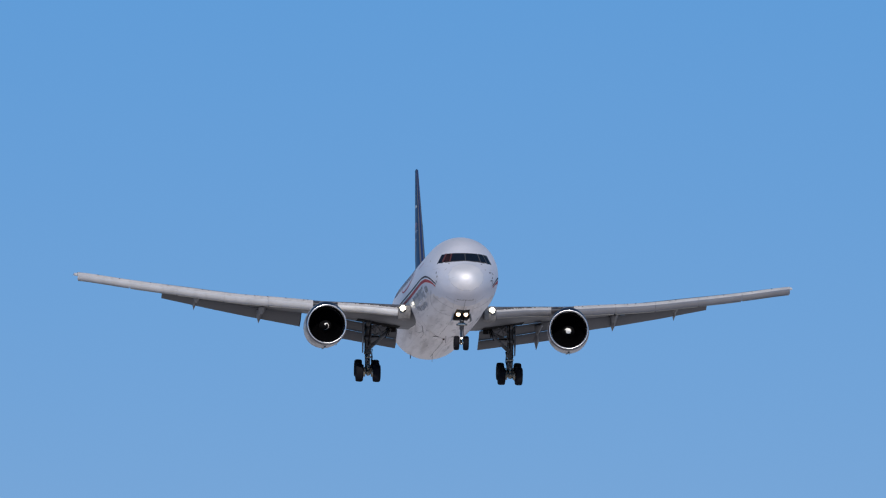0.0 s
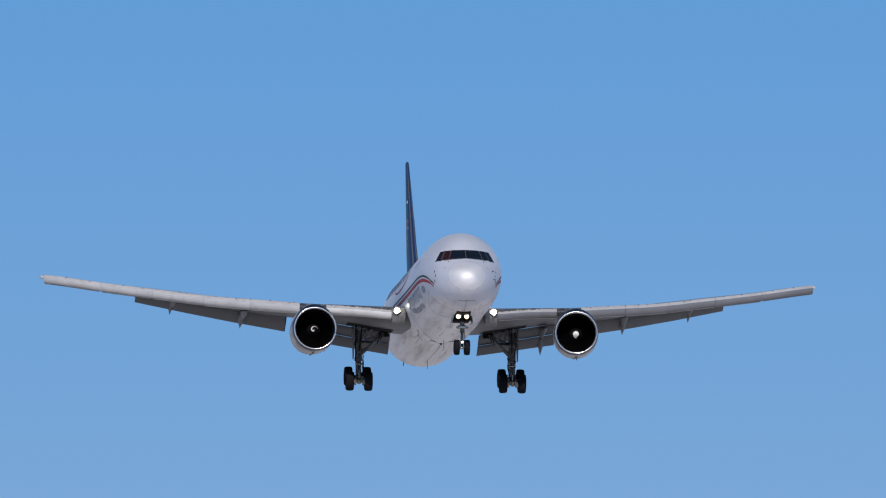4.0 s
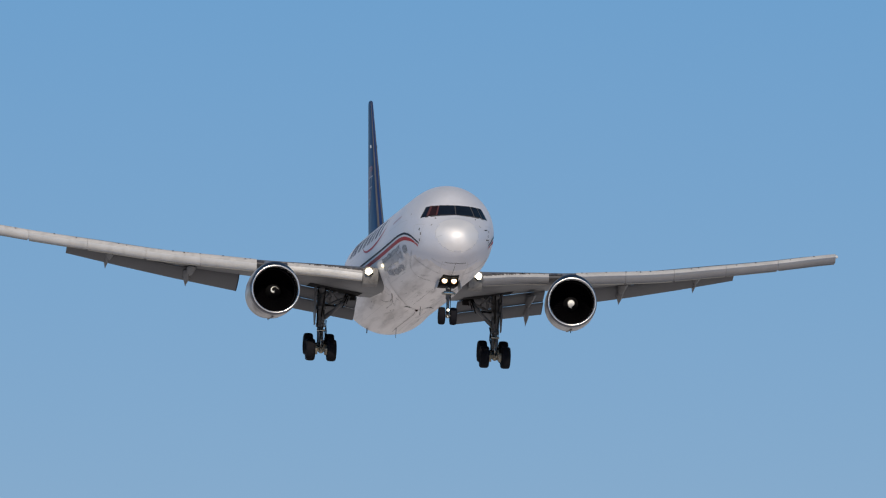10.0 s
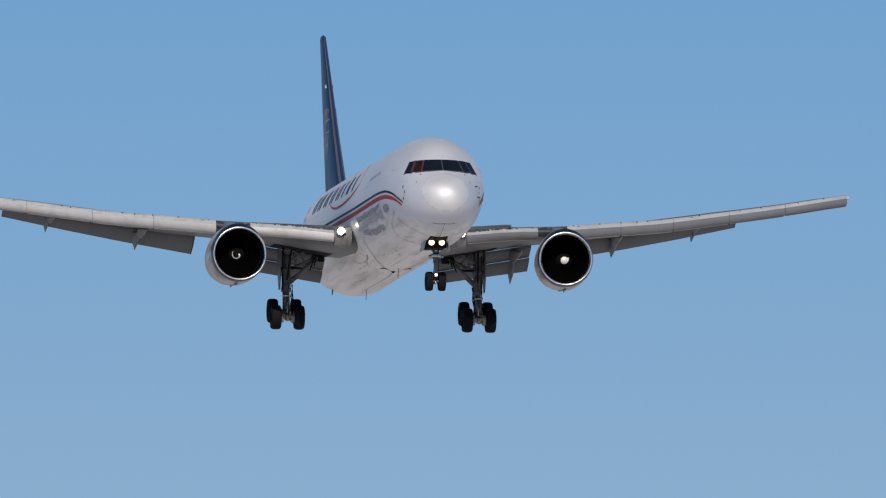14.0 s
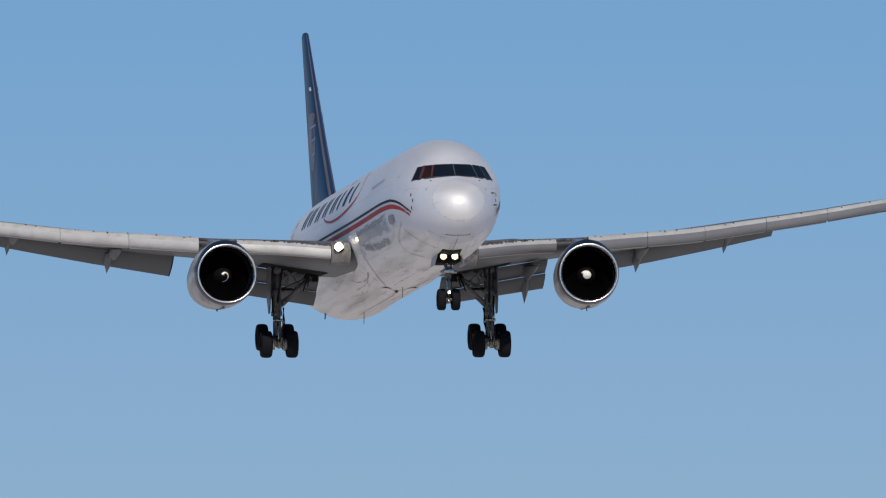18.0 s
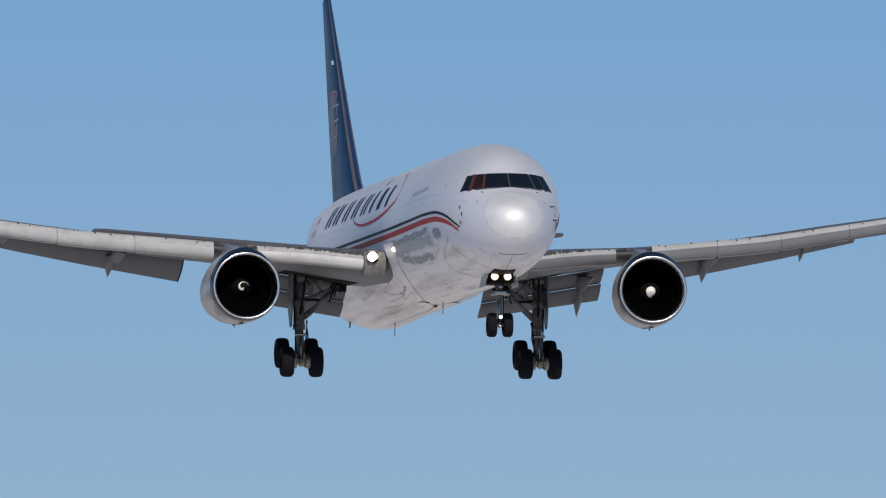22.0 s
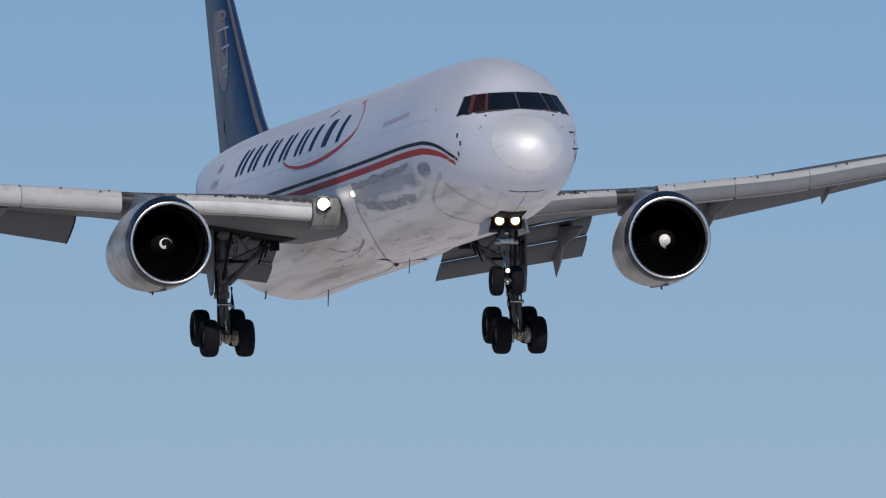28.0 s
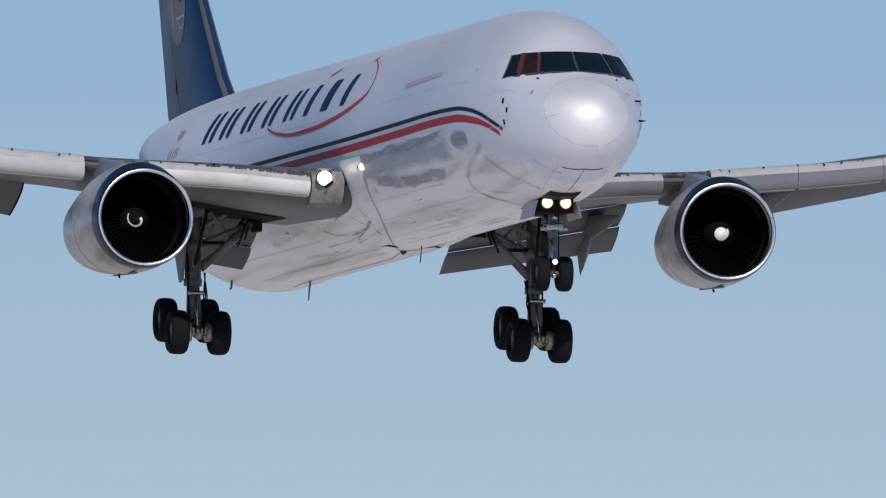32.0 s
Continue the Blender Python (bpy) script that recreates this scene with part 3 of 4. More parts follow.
    return part("belly_fairing", loft(rings, closed=False), BELLY, airliner, "weathered belly fairing, snow's bounced light in its pale colour")


belly = belly_fairing()


# ---- tail ----
def blade_ring(le, te, z, t, a=0.0, b=1.0, n=10):
    c = le - te
    ease = [a + (b - a) * (1 - math.cos(math.pi * k / n)) / 2 for k in range(n + 1)]
    back = ease[1:] if a == 0 else ease
    return [Vector((le - x * c, up * thick(x, t) * c, z)) for x, up in [(x, 1) for x in reversed(ease)] + [(x, -1) for x in back]]


FIN = ((2.0, -42.3, -50.6, 0.085), (2.75, -43.1, -51.05, 0.085), (3.4, -44.1, -51.3, 0.088), (5.5, -46.5, -52.15, 0.092), (8.2, -49.35, -53.15, 0.095),
       (10.6, -51.85, -54.05, 0.095), (10.9, -52.15, -54.15, 0.09), (11.0, -52.6, -54.1, 0.06))


def fin_point(x, z, side, lift=0.008):
    """A point on the fin's side at x and z."""
    le, te, t = table([(r[0], *r[1:]) for r in FIN], z)
    c = le - te
    return Vector((x, side * (thick(max(0.0, min(1.0, (le - x) / c)), t) * c + lift), z))


def tail():
    fin = sharp(part("fin", loft([blade_ring(le, te, z, t, 0.0, 0.70) for z, le, te, t in FIN]), NAVY, airliner, "navy blue tail fin with dull metal leading edge"))
    sharp(part("rudder", loft([blade_ring(le, te, z, t, 0.706, 1.0) for z, le, te, t in FIN[:-1]]), NAVY, fin, "navy rudder"))
    rings = []
    for k, (z, le, te, t) in enumerate(FIN[1:-1]):
        c, deep = le - te, (0.036, 0.036, 0.036, 0.034, 0.032, 0.032)[k]
        ease = [0, deep * 0.03, deep * 0.1, deep * 0.3, deep * 0.6, deep]
        rings.append([Vector((le + 0.012 - x * c, up * (thick(x, t) * c + 0.012), z)) for x, up in [(x, 1) for x in reversed(ease)] + [(x, -1) for x in ease[1:]]])
    part("leading_edge", loft(rings, closed=False), FIN_EDGE, fin, "dull metal fin leading edge")
    rings = []
    for z, le, te, t in FIN[1:-1]:
        c, ease = le - te, [0, 0.0008, 0.0022, 0.005]
        rings.append([Vector((le + 0.016 - x * c, up * (thick(x, t) * c + 0.014), z)) for x, up in [(x, 1) for x in reversed(ease)] + [(x, -1) for x in ease[1:]]])
    part("edge_strip", loft(rings, closed=False), TITLE, fin, "navy strip along the fin's front")
    # the tail's emblem as plain shapes: a pale outline, a faded red leaf and three short bars
    for side in (1, -1):
        def leaf(name, mat, inner, outer, cx, cz, rx, rz, label, lift):
            rows = []
            for k in range(37):
                a = k * math.tau / 36
                rows.append([fin_point(cx + rx * r * math.cos(a) - 0.45 * rz * r * math.sin(a), cz + rz * r * math.sin(a), side, lift) for r in (inner, outer)])
            part(name, loft(rows, closed=False), mat, fin, label)
        leaf("emblem", DIM_PEARL, 0.02, 1.0, -49.35, 5.85, 1.32, 1.32, "dim pink leaf on the fin", 0.007)
        leaf("emblem_outline", PEARL, 0.955, 1.0, -48.85, 6.05, 0.72, 1.10, "pale outline on the fin", 0.010)
        leaf("emblem_vein", EMBLEM_RED, 0.05, 1.0, -49.75, 5.75, 0.20, 0.85, "worn red streak of the emblem", 0.009)
        leaf("emblem_tip", EMBLEM_RED, 0.45, 1.0, -48.95, 6.98, 0.42, 0.17, "worn red tip of the emblem", 0.011)
        for z, x0, x1 in ((6.46, -49.75, -48.1), (5.86, -49.05, -47.85), (5.22, -49.05, -48.0)):
            rows = [[fin_point(x0 + (x1 - x0) * u, q, side, 0.013) for q in (z + 0.05 * u, z + 0.07 + 0.05 * u)] for u in (0, 0.33, 0.67, 1)]
            part("emblem_bar", loft(rows, closed=False), PEARL, fin)
        rows = [[fin_point(x, q, side, 0.012) for q in (3.2, 3.4, 3.62)] for x in (-49.12, -49.26)]
        part("rudder_hinge", loft(rows, closed=False), DARK, fin, "dark rudder hinge gap")
        rows = [[fin_point(-49.75 - dz, 8.2 + dz, side, 0.014) for dz in (0.0, 0.18)], [fin_point(-50.2 - dz, 8.2 + dz, side, 0.014) for dz in (0.0, 0.18)]]
        part("fin_light", loft(rows, closed=False), MARK, fin)
    for side in (1, -1):
        rings = []
        for y, le, te, z in ((0.6, -45.6, -51.2, 0.62), (2.0, -46.6, -51.5, 0.77), (9.0, -51.4, -53.6, 1.66), (9.31, -51.9, -53.6, 1.70)):
            c = le - te
            ease = [(1 - math.cos(math.pi * k / 8)) / 2 for k in range(9)]
            rings.append([Vector((le - x * c, side * y, z + up * thick(x, 0.09) * c)) for x, up in [(x, 1) for x in reversed(ease)] + [(x, -1) for x in ease[1:]]])
        sharp(part("tailplane", loft(rings), WING, airliner, "grey tailplane"))
    return fin


fin = tail()


# ---- engines ----
FANS = []


def engine(side):
    c = Vector((-18.3, side * 7.98, -2.2))
    axis = Vector((1, -0.019 - side * 0.031, 0.016)).normalized()
    lip = [(-0.62, 1.12), (-0.40, 1.13), (-0.20, 1.16), (-0.07, 1.20), (-0.01, 1.245), (0.0, 1.275), (-0.02, 1.30)]
    lip_outer = [(-0.02, 1.30), (-0.08, 1.325), (-0.2, 1.338), (-0.34, 1.347), (-0.58, 1.353)]
    cowl_profile = [(-0.58, 1.354), (-1.2, 1.37), (-2.0, 1.372), (-3.0, 1.325), (-4.0, 1.23), (-5.0, 1.09), (-5.02, 1.08), (-4.2, 1.06)]

    def hump(bm):
        """Raises the upper half: the nacelle's roof stands above the drooped intake."""
        for v in bm.verts:
            d = v.co - c
            along = d.dot(axis)
            r = d - axis * along
            v.co.z += 0.18 * ease01((0.02 - along) / 0.75) * ease01((5.0 + along) / 3) * max(0.0, r.z / max(r.length, 0.01)) ** 1.3
        return bm

    cowl = part("engine_cowl", hump(lathe(cowl_profile, c, axis)), COWL, airliner, "silver-grey engine cowl with stained underside")
    sharp(cowl)
    for along, r in ((-1.05, 1.364), (-2.75, 1.340)):
        part("cowl_seam", hump(lathe([(along, r), (along - 0.01, r + 0.006), (along - 0.025, r + 0.006), (along - 0.035, r)], c, axis)), PATCH_LINE, cowl)
    part("latch_beam", box((2.6, 0.10, 0.05), c + axis * -2.3 + Vector((0, 0, -1.35)), (0, 2, 0), 0.02), SEAM, cowl)
    part("drain_mast", box((0.2, 0.03, 0.08), c + axis * -2.6 + Vector((0, side * 0.1, -1.39)), (0, 20, 0), 0.01), DARK, cowl)
    part("intake_lip", lathe(lip, c, axis), CHROME, cowl, "polished metal intake lip")
    part("lip_skin", hump(lathe(lip_outer, c, axis)), LIP_DARK, cowl, "lip's outside with the dark sky reflection in its colour")
    part("lip_rim", lathe([(-0.045, 1.212), (-0.005, 1.243), (0.006, 1.275), (-0.012, 1.298)], c, axis), RIM_BRIGHT, cowl, "bright intake rim with the highlight in its colour")
    part("intake_duct", lathe([(-0.62, 1.12), (-0.9, 1.12), (-1.5, 1.17), (-1.75, 1.18)], c, axis), INTAKE, cowl, "intake duct with its shade in the colour")
    part("core", lathe([(-4.2, 1.06), (-4.3, 0.85), (-5.6, 0.72), (-6.6, 0.5), (-6.62, 0.42), (-7.3, 0.05), (-7.35, 0.0)], c, axis), DARK, cowl, "dark exhaust core")
    # fan: a bladed disc with spinner, turning about the axis
    hub = c + axis * -1.45
    fan = new("fan")
    fan.parent = airliner
    rows = []
    for r, twist, chord in ((0.40, 25, 0.22), (0.75, 42, 0.24), (1.15, 62, 0.30)):
        ring = []
        for u, w in ((-0.5, 0.0), (0.0, 0.012), (0.5, 0.0), (0.0, -0.012)):
            d = radians(twist)
            ring.append(Vector((u * chord * math.cos(d) - w * math.sin(d), r, u * chord * math.sin(d) + w * math.cos(d))))
        rows.append(ring)
    blade = part("fan_blade", loft(rows), BLADE, fan, "fan blade with the intake's shade in its colour", smooth=False)
    for k in range(1, 38):
        other = new("fan_blade", blade.data)
        other.parent, other.matrix_basis = fan, pose(0, 0, 0, k * 360 / 38)
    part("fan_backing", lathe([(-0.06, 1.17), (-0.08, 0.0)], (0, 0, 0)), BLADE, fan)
    profile = [(-0.05, 0.42), (0.05, 0.40), (0.2, 0.33), (0.4, 0.21), (0.52, 0.11), (0.58, 0.04), (0.59, 0.0)]
    part("spinner", lathe(profile, (0, 0, 0), n=32), SPINNER, fan, "black spinner with white spiral mark")

    # white comma on the spinner
    def on_cone(r, a, lift=0.006):
        for (x0, r0), (x1, r1) in zip(profile, profile[1:]):
            if r1 <= r <= r0:
                x = x0 + (x1 - x0) * (r0 - r) / (r0 - r1 + 1e-9)
                return Vector((x + lift, (r + lift) * math.cos(a), (r + lift) * math.sin(a)))
        return Vector((profile[-1][0] + lift, 0, 0))
    bm = bmesh.new()
    rows = []
    for k in range(25):
        u = k / 24
        a = u * radians(-260 if side < 0 else 360)
        mid, half = (0.05 + 0.21 * u, 0.054 * (1 - u) ** 1.6 + 0.009) if side < 0 else (0.25, 0.02)
        lo, hi = (max(0.001, mid - half), mid + half) if side < 0 else (0.001, 0.175 if u < 0.8 else 0.175 + 0.08 * (u - 0.8) / 0.2)
        rows.append([bm.verts.new(on_cone(lo + (hi - lo) * j / 3, a)) for j in range(4)])
    for p, q in zip(rows, rows[1:]):
        for j in range(3):
            bm.faces.new((p[j], p[j + 1], q[j + 1], q[j]))
    part("spiral_mark", bm, MARK, fan, "white spiral mark")
    turn = axis.to_track_quat("X", "Z").to_matrix().to_4x4()
    FANS.append((fan, Matrix.Translation(hub) @ turn, side))
    # pylon
    rings = []
    for x, z0, z1, w in ((-19.6, -0.85, -0.78, 0.06), (-20.6, -1.0, -0.70, 0.22), (-22.0, -1.0, -0.45, 0.30), (-24.0, -1.2, -0.4, 0.32), (-26.2, -1.0, -0.5, 0.1)):
        y = side * 8.02
        rings.append([Vector((x, y - w, z0)), Vector((x, y - w, (z0 + z1) / 2)), Vector((x, y - w * 0.7, z1)), Vector((x, y + w * 0.7, z1)),
                      Vector((x, y + w, (z0 + z1) / 2)), Vector((x, y + w, z0))])
    sharp(part("pylon", loft(rings), PYLON, airliner, "grey engine pylon"))


for side in (1, -1):
    engine(side)


# ---- landing gear ----
def wheel(centre, radius, width, parent, name="wheel"):
    c = Vector(centre)
    h = width / 2
    prof = [(-h * 0.55, radius * 0.52), (-h * 0.9, radius * 0.60), (-h, radius * 0.75), (-h * 0.95, radius * 0.88), (-h * 0.72, radius * 0.97), (-h * 0.3, radius),
            (h * 0.3, radius), (h * 0.72, radius * 0.97), (h * 0.95, radius * 0.88), (h, radius * 0.75), (h * 0.9, radius * 0.60), (h * 0.55, radius * 0.52)]
    w = part("tyre", lathe(prof, c, (0, 1, 0), n=36), TYRE, parent, "black rubber tyre")
    rim = [(-h * 0.55, radius * 0.52), (-h * 0.5, radius * 0.45), (-h * 0.2, radius * 0.40), (-h * 0.25, radius * 0.16), (-h * 0.6, radius * 0.12), (-h * 0.6, 0),
           (h * 0.6, 0), (h * 0.6, radius * 0.12), (h * 0.25, radius * 0.16), (h * 0.2, radius * 0.40), (h * 0.5, radius * 0.45), (h * 0.55, radius * 0.52)]
    part("rim", lathe(rim, c, (0, 1, 0), n=24), RIM, w, "grey metal rim")
    return w


def main_gear(side):
    y = side * 4.70
    strut = part("main_gear_strut", tube((-27.0, y, -1.2), (-27.05, y, -3.35), 0.225), GEAR, airliner, "grey main gear leg")
    part("oleo", tube((-27.05, y, -3.3), (-27.08, y, -4.45), 0.165), GEAR, strut, "dull grey oleo")
    part("truck_beam", tube((-26.32, y, -4.76), (-27.85, y, -4.33), 0.14), GEAR, strut)
    for x, z in ((-26.35, -4.74), (-27.8, -4.33)):
        part("axle", tube((x, y - 0.62, z), (x, y + 0.62, z), 0.09), STEEL, strut, "bright steel axle")
        for off in (-0.57, 0.57):
            wheel((x, y + off, z), 0.595, 0.50, airliner)
            part("brake", tube((x, y + off * 0.35, z), (x, y + off * 0.75, z), 0.25), BRAKE, strut, "worn metal brake stack")
    part("side_brace", tube((-27.0, y - side * 0.05, -2.4), (-26.6, side * 2.95, -1.65), 0.09), GEAR, strut)
    part("lock_link", tube((-26.9, y - side * 0.9, -2.0), (-26.6, y - side * 0.35, -1.45), 0.06), GEAR, strut)
    part("drag_brace", tube((-27.0, y, -3.1), (-25.9, y - side * 0.12, -1.45), 0.045), DARK, strut, "thin dark drag brace")
    part("torque_link", tube((-27.35, y, -3.3), (-27.5, y, -3.9), 0.06, bm=tube((-27.5, y, -3.9), (-27.2, y, -4.4), 0.06)), GEAR, strut)
    bm = loft([[Vector((x, y + side * w, z)) for x, z in ((-26.6, -1.3), (-27.6, -1.3), (-27.6, -2.7), (-27.15, -3.35), (-26.85, -3.3), (-26.6, -2.7))] for w in (0.30, 0.36)])
    part("strut_door", bm, WING, strut, "grey gear leg door", smooth=False)
    part("jury_strut", tube((-26.95, y + side * 0.1, -2.0), (-27.0, y + side * 0.34, -1.7), 0.05), GEAR, strut)
    for k, (dx, dy, z0, z1, r) in enumerate(((0.24, 0.10, -1.6, -3.2, 0.03), (0.2, -0.16, -1.9, -4.1, 0.022), (-0.22, 0.12, -1.5, -3.4, 0.04), (0.26, -0.02, -3.0, -4.4, 0.03))):
        part("hydraulic_line", tube((-27.0 + dx, y + side * dy, z0), (-27.02 + dx * 0.8, y + side * dy * 0.7, z1), r, n=8), GEAR, strut)
    part("side_brace_lower", tube((-26.95, y - side * 0.1, -2.9), (-26.7, y - side * 1.15, -2.15), 0.055, n=10), GEAR, strut)
    part("lock_spring", tube((-26.75, y - side * 1.0, -2.15), (-26.7, y - side * 1.35, -1.55), 0.05, n=10), DARK, strut)
    part("brace_fitting", box((0.35, 0.3, 0.45), (-26.65, side * 3.05, -1.75), (0, 0, side * 15), 0.05), DARK, strut)
    for k, reach in enumerate((0.25, 0.45, 0.65)):
        part("hydraulic_line", tube((-26.55, side * (3.1 + reach * 0.3), -1.6), (-26.5, side * (2.95 + reach), -2.0 - 0.2 * k), 0.03, n=8), DARK, strut)
    part("shock_boot", tube((-27.05, y, -3.45), (-27.06, y, -3.8), 0.17, 0.15, n=18), GEAR, strut)
    part("upper_collar", tube((-27.0, y, -2.25), (-27.0, y, -2.5), 0.27, n=18), GEAR, strut)
    part("lower_collar", tube((-27.04, y, -3.25), (-27.05, y, -3.45), 0.25, n=18), GEAR, strut)
    part("trunnion", tube((-26.3, y, -1.45), (-27.7, y, -1.45), 0.17, n=14), GEAR, strut)
    part("retraction_jack", tube((-26.8, y - side * 0.15, -1.9), (-26.7, y - side * 1.1, -1.35), 0.07, n=10), GEAR, strut)
    part("truck_positioner", tube((-26.75, y, -3.7), (-26.4, y, -4.6), 0.045, n=10), STEEL, strut)
    for dz in (-0.08, 0.08):
        part("brake_rod", tube((-26.4, y + side * 0.2, -4.85 + dz), (-27.7, y + side * 0.2, -4.45 + dz), 0.028, n=8), STEEL, strut)
    for off in (-0.3, 0.3):
        part("brake_line", tube((-26.5, y + off, -4.45), (-26.22, y + off * 0.9, -4.75), 0.035, n=8), STEEL, strut, "bright brake line")
        part("axle_collar", tube((-26.3, y + off - 0.05, -4.74), (-26.3, y + off + 0.05, -4.74), 0.17, n=16), STEEL, strut, "bright axle collar")
    part("truck_pivot", box((0.3, 0.34, 0.3), (-27.05, y, -4.5), (0, 0, 0), 0.06), RIM, strut)
    for off in (-0.16, -0.05, 0.06, 0.17):
        part("brake_fitting", box((0.10, 0.07, 0.16 + 0.3 * abs(off)), (-26.16 - 0.3 * abs(off), y + off, -4.72 + 0.5 * off * off), (0, 20, 60 * off), 0.02), BRAKE, strut, "bright brake fitting")
    part("axle_beam_cap", lathe([(0.0, 0.17), (0.10, 0.16), (0.16, 0.09), (0.17, 0.0)], (-26.36, y, -4.75), (0.96, 0, -0.28), n=18), BRAKE, strut, "bright worn truck beam cap")
    part("torque_link", box((0.10, 0.30, 0.75), (-26.68, y, -4.0), (0, -14, 0), 0.04), GEAR, strut, "grey front torque link")
    part("link_pin", tube((-26.62, y - 0.22, -3.66), (-26.62, y + 0.22, -3.66), 0.06, n=10), STEEL, strut, "bright link pin")
    part("cross_brace", tube((-26.9, y - side * 0.15, -2.28), (-26.75, y - side * 1.05, -2.30), 0.05, n=12), DARK, strut)
    for dy in (0.32, 0.52):
        part("uplock_rod", tube((-26.9, y - side * dy, -1.5), (-26.9, y - side * 0.46, -2.25), 0.035, n=8), GEAR, strut)
    part("side_strut", tube((-26.95, y - side * 0.18, -3.0), (-26.6, side * 3.2, -1.75), 0.10, 0.12, n=12), GEAR, strut, "thick grey folding side strut")
    for k in range(3):
        part("hose_loop", tube((-26.75 - 0.06 * k, y - side * (0.24 + 0.03 * k), -3.1), (-26.6, y - side * (0.30 - 0.05 * k), -3.75), 0.02, n=8), DARK, strut)
        part("hose_loop", tube((-26.6, y - side * (0.30 - 0.05 * k), -3.75), (-26.45, y - side * (0.16 + 0.04 * k), -4.4), 0.02, n=8), DARK, strut)
    part("hose", tube((-26.85, y + side * 0.2, -2.6), (-26.75, y + side * 0.16, -4.3), 0.025), DARK, strut)


def root_shade(side):
    """A dark sheet just under the wing root's skin, painted shade for the main gear's well."""
    rows = [[wing_point(y, x, side, -1) - Vector((0, 0, 0.02)) for x in steps(0.50, 0.80, 6)] for y in steps(2.75, 5.5, 6)]
    part("main_gear_bay", loft(rows, closed=False), DARK, airliner, "dark sheet for the shade under the wing root and gear well")


for side in (1, -1):
    main_gear(side)
    root_shade(side)


def nose_gear():
    strut = part("nose_gear_strut", tube((-4.75, 0, -2.2), (-4.72, 0, -3.45), 0.13), GEAR, airliner, "grey nose gear leg")
    part("oleo", tube((-4.72, 0, -3.4), (-4.7, 0, -4.35), 0.085), STEEL, strut, "bright steel oleo")
    part("axle", tube((-4.7, -0.36, -4.35), (-4.7, 0.36, -4.35), 0.07), GEAR, strut)
    for off in (-0.31, 0.31):
        wheel((-4.7, off, -4.35), 0.47, 0.36, airliner)
    part("drag_brace", tube((-4.72, 0.0, -3.2), (-6.2, 0, -2.5), 0.07), GEAR, strut)
    part("torque_link", tube((-4.5, 0, -3.4), (-4.35, 0, -3.8), 0.05, bm=tube((-4.35, 0, -3.8), (-4.6, 0, -4.25), 0.05)), GEAR, strut)
    part("steering_collar", box((0.34, 0.52, 0.2), (-4.62, 0, -3.12), (0, 0, 0), 0.05), STEEL, strut, "pale metal steering collar")
    for off in (-0.3, 0.3):
        part("steering_actuator", tube((-4.45, off, -3.16), (-4.62, off, -3.16), 0.075, 0.06, n=12), STEEL, strut, "pale steering actuator end")
    part("light_bracket", box((0.1, 0.76, 0.06), (-4.5, 0, -2.66), (0, 0, 0), 0.02), GEAR, strut)
    part("hydraulic_line", tube((-4.58, 0.12, -2.6), (-4.55, 0.13, -4.2), 0.018), DARK, strut)
    part("tow_fitting", box((0.16, 0.14, 0.12), (-4.5, 0, -4.42), (0, 0, 0), 0.03), STEEL, strut)
    part("lower_lamp_can", tube((-4.45, 0, -2.86), (-4.6, 0, -2.86), 0.08, 0.06, n=14), STEEL, strut, "unlit pale lamp can")
    for off in (-0.25, 0.25):
        can = part("landing_light", tube((-4.32, off, -2.49), (-4.5, off, -2.49), 0.175, 0.10, n=20), RIM, strut)
        part("lens", tube((-4.27, off, -2.49), (-4.315, off, -2.49), 0.122, n=20), LAMP, strut, "lit landing light")
        part("reflector_rim", lathe([(0.0, 0.119), (0.02, 0.136), (0.0, 0.150)], (-4.31, off, -2.49), n=20), WARM, strut, "warm glowing ring for the lamp's flare")
    can = part("taxi_light", tube((-4.42, 0.0, -4.05), (-4.56, 0.0, -4.05), 0.09, 0.07, n=18), RIM, strut)
    part("lens", tube((-4.39, 0.0, -4.05), (-4.415, 0.0, -4.05), 0.065, n=18), LAMP, strut, "lit taxi light")
    for side in (1, -1):
        part("nose_gear_door", box((1.5, 0.04, 0.46), (-4.95, side * 0.60, -2.66), (side * 14, 0, 0), 0.015), SLAT_TOP, airliner, "grey nose gear door")
    part("nose_gear_bay", box((1.9, 0.96, 0.55), (-5.32, 0, -2.47), (0, 0, 0), 0.03), DARK, airliner, "solid dark box for the wheel bay's shade")


nose_gear()


# ---- lamps in the wing roots and body ----
def root_lights():
    for side in (1, -1):
        can = part("root_light", tube((-19.0, side * 2.95, -1.0), (-19.3, side * 2.95, -1.0), 0.23, 0.14, n=20), RIM, airliner)
        part("lens", tube((-18.93, side * 2.95, -1.0), (-18.99, side * 2.95, -1.0), 0.19, n=20), LAMP, can, "lit wing root landing light")
        part("lamp_bracket", box((0.05, 0.26, 0.09), (-18.90, side * 2.84, -1.17), (side * -38, 0, 0), 0.02), DARK, can, "dark lamp bracket")
        part("lamp_hood", box((0.12, 0.40, 0.04), (-18.98, side * 2.95, -0.77), (0, -12, 0), 0.015), HOUSING, can, "worn lamp hood")
        p = skin(16.95, -0.80, side, 0.03)
        can = part("turnoff_light", tube(p, p + Vector((-0.4, 0, 0)), 0.11, 0.05, n=16), RIM, airliner)
        part("lens", tube(p + Vector((0.05, 0, 0)), p + Vector((0.005, 0, 0)), 0.10, n=16), LAMP_SMALL, can, "lit runway turnoff light")


root_lights()


# ---- cockpit windows ----
def pane(corners, mat, name, lift, label=""):
    """A pane on the nose between four (y, z) corners."""
    a, b, c, d = corners
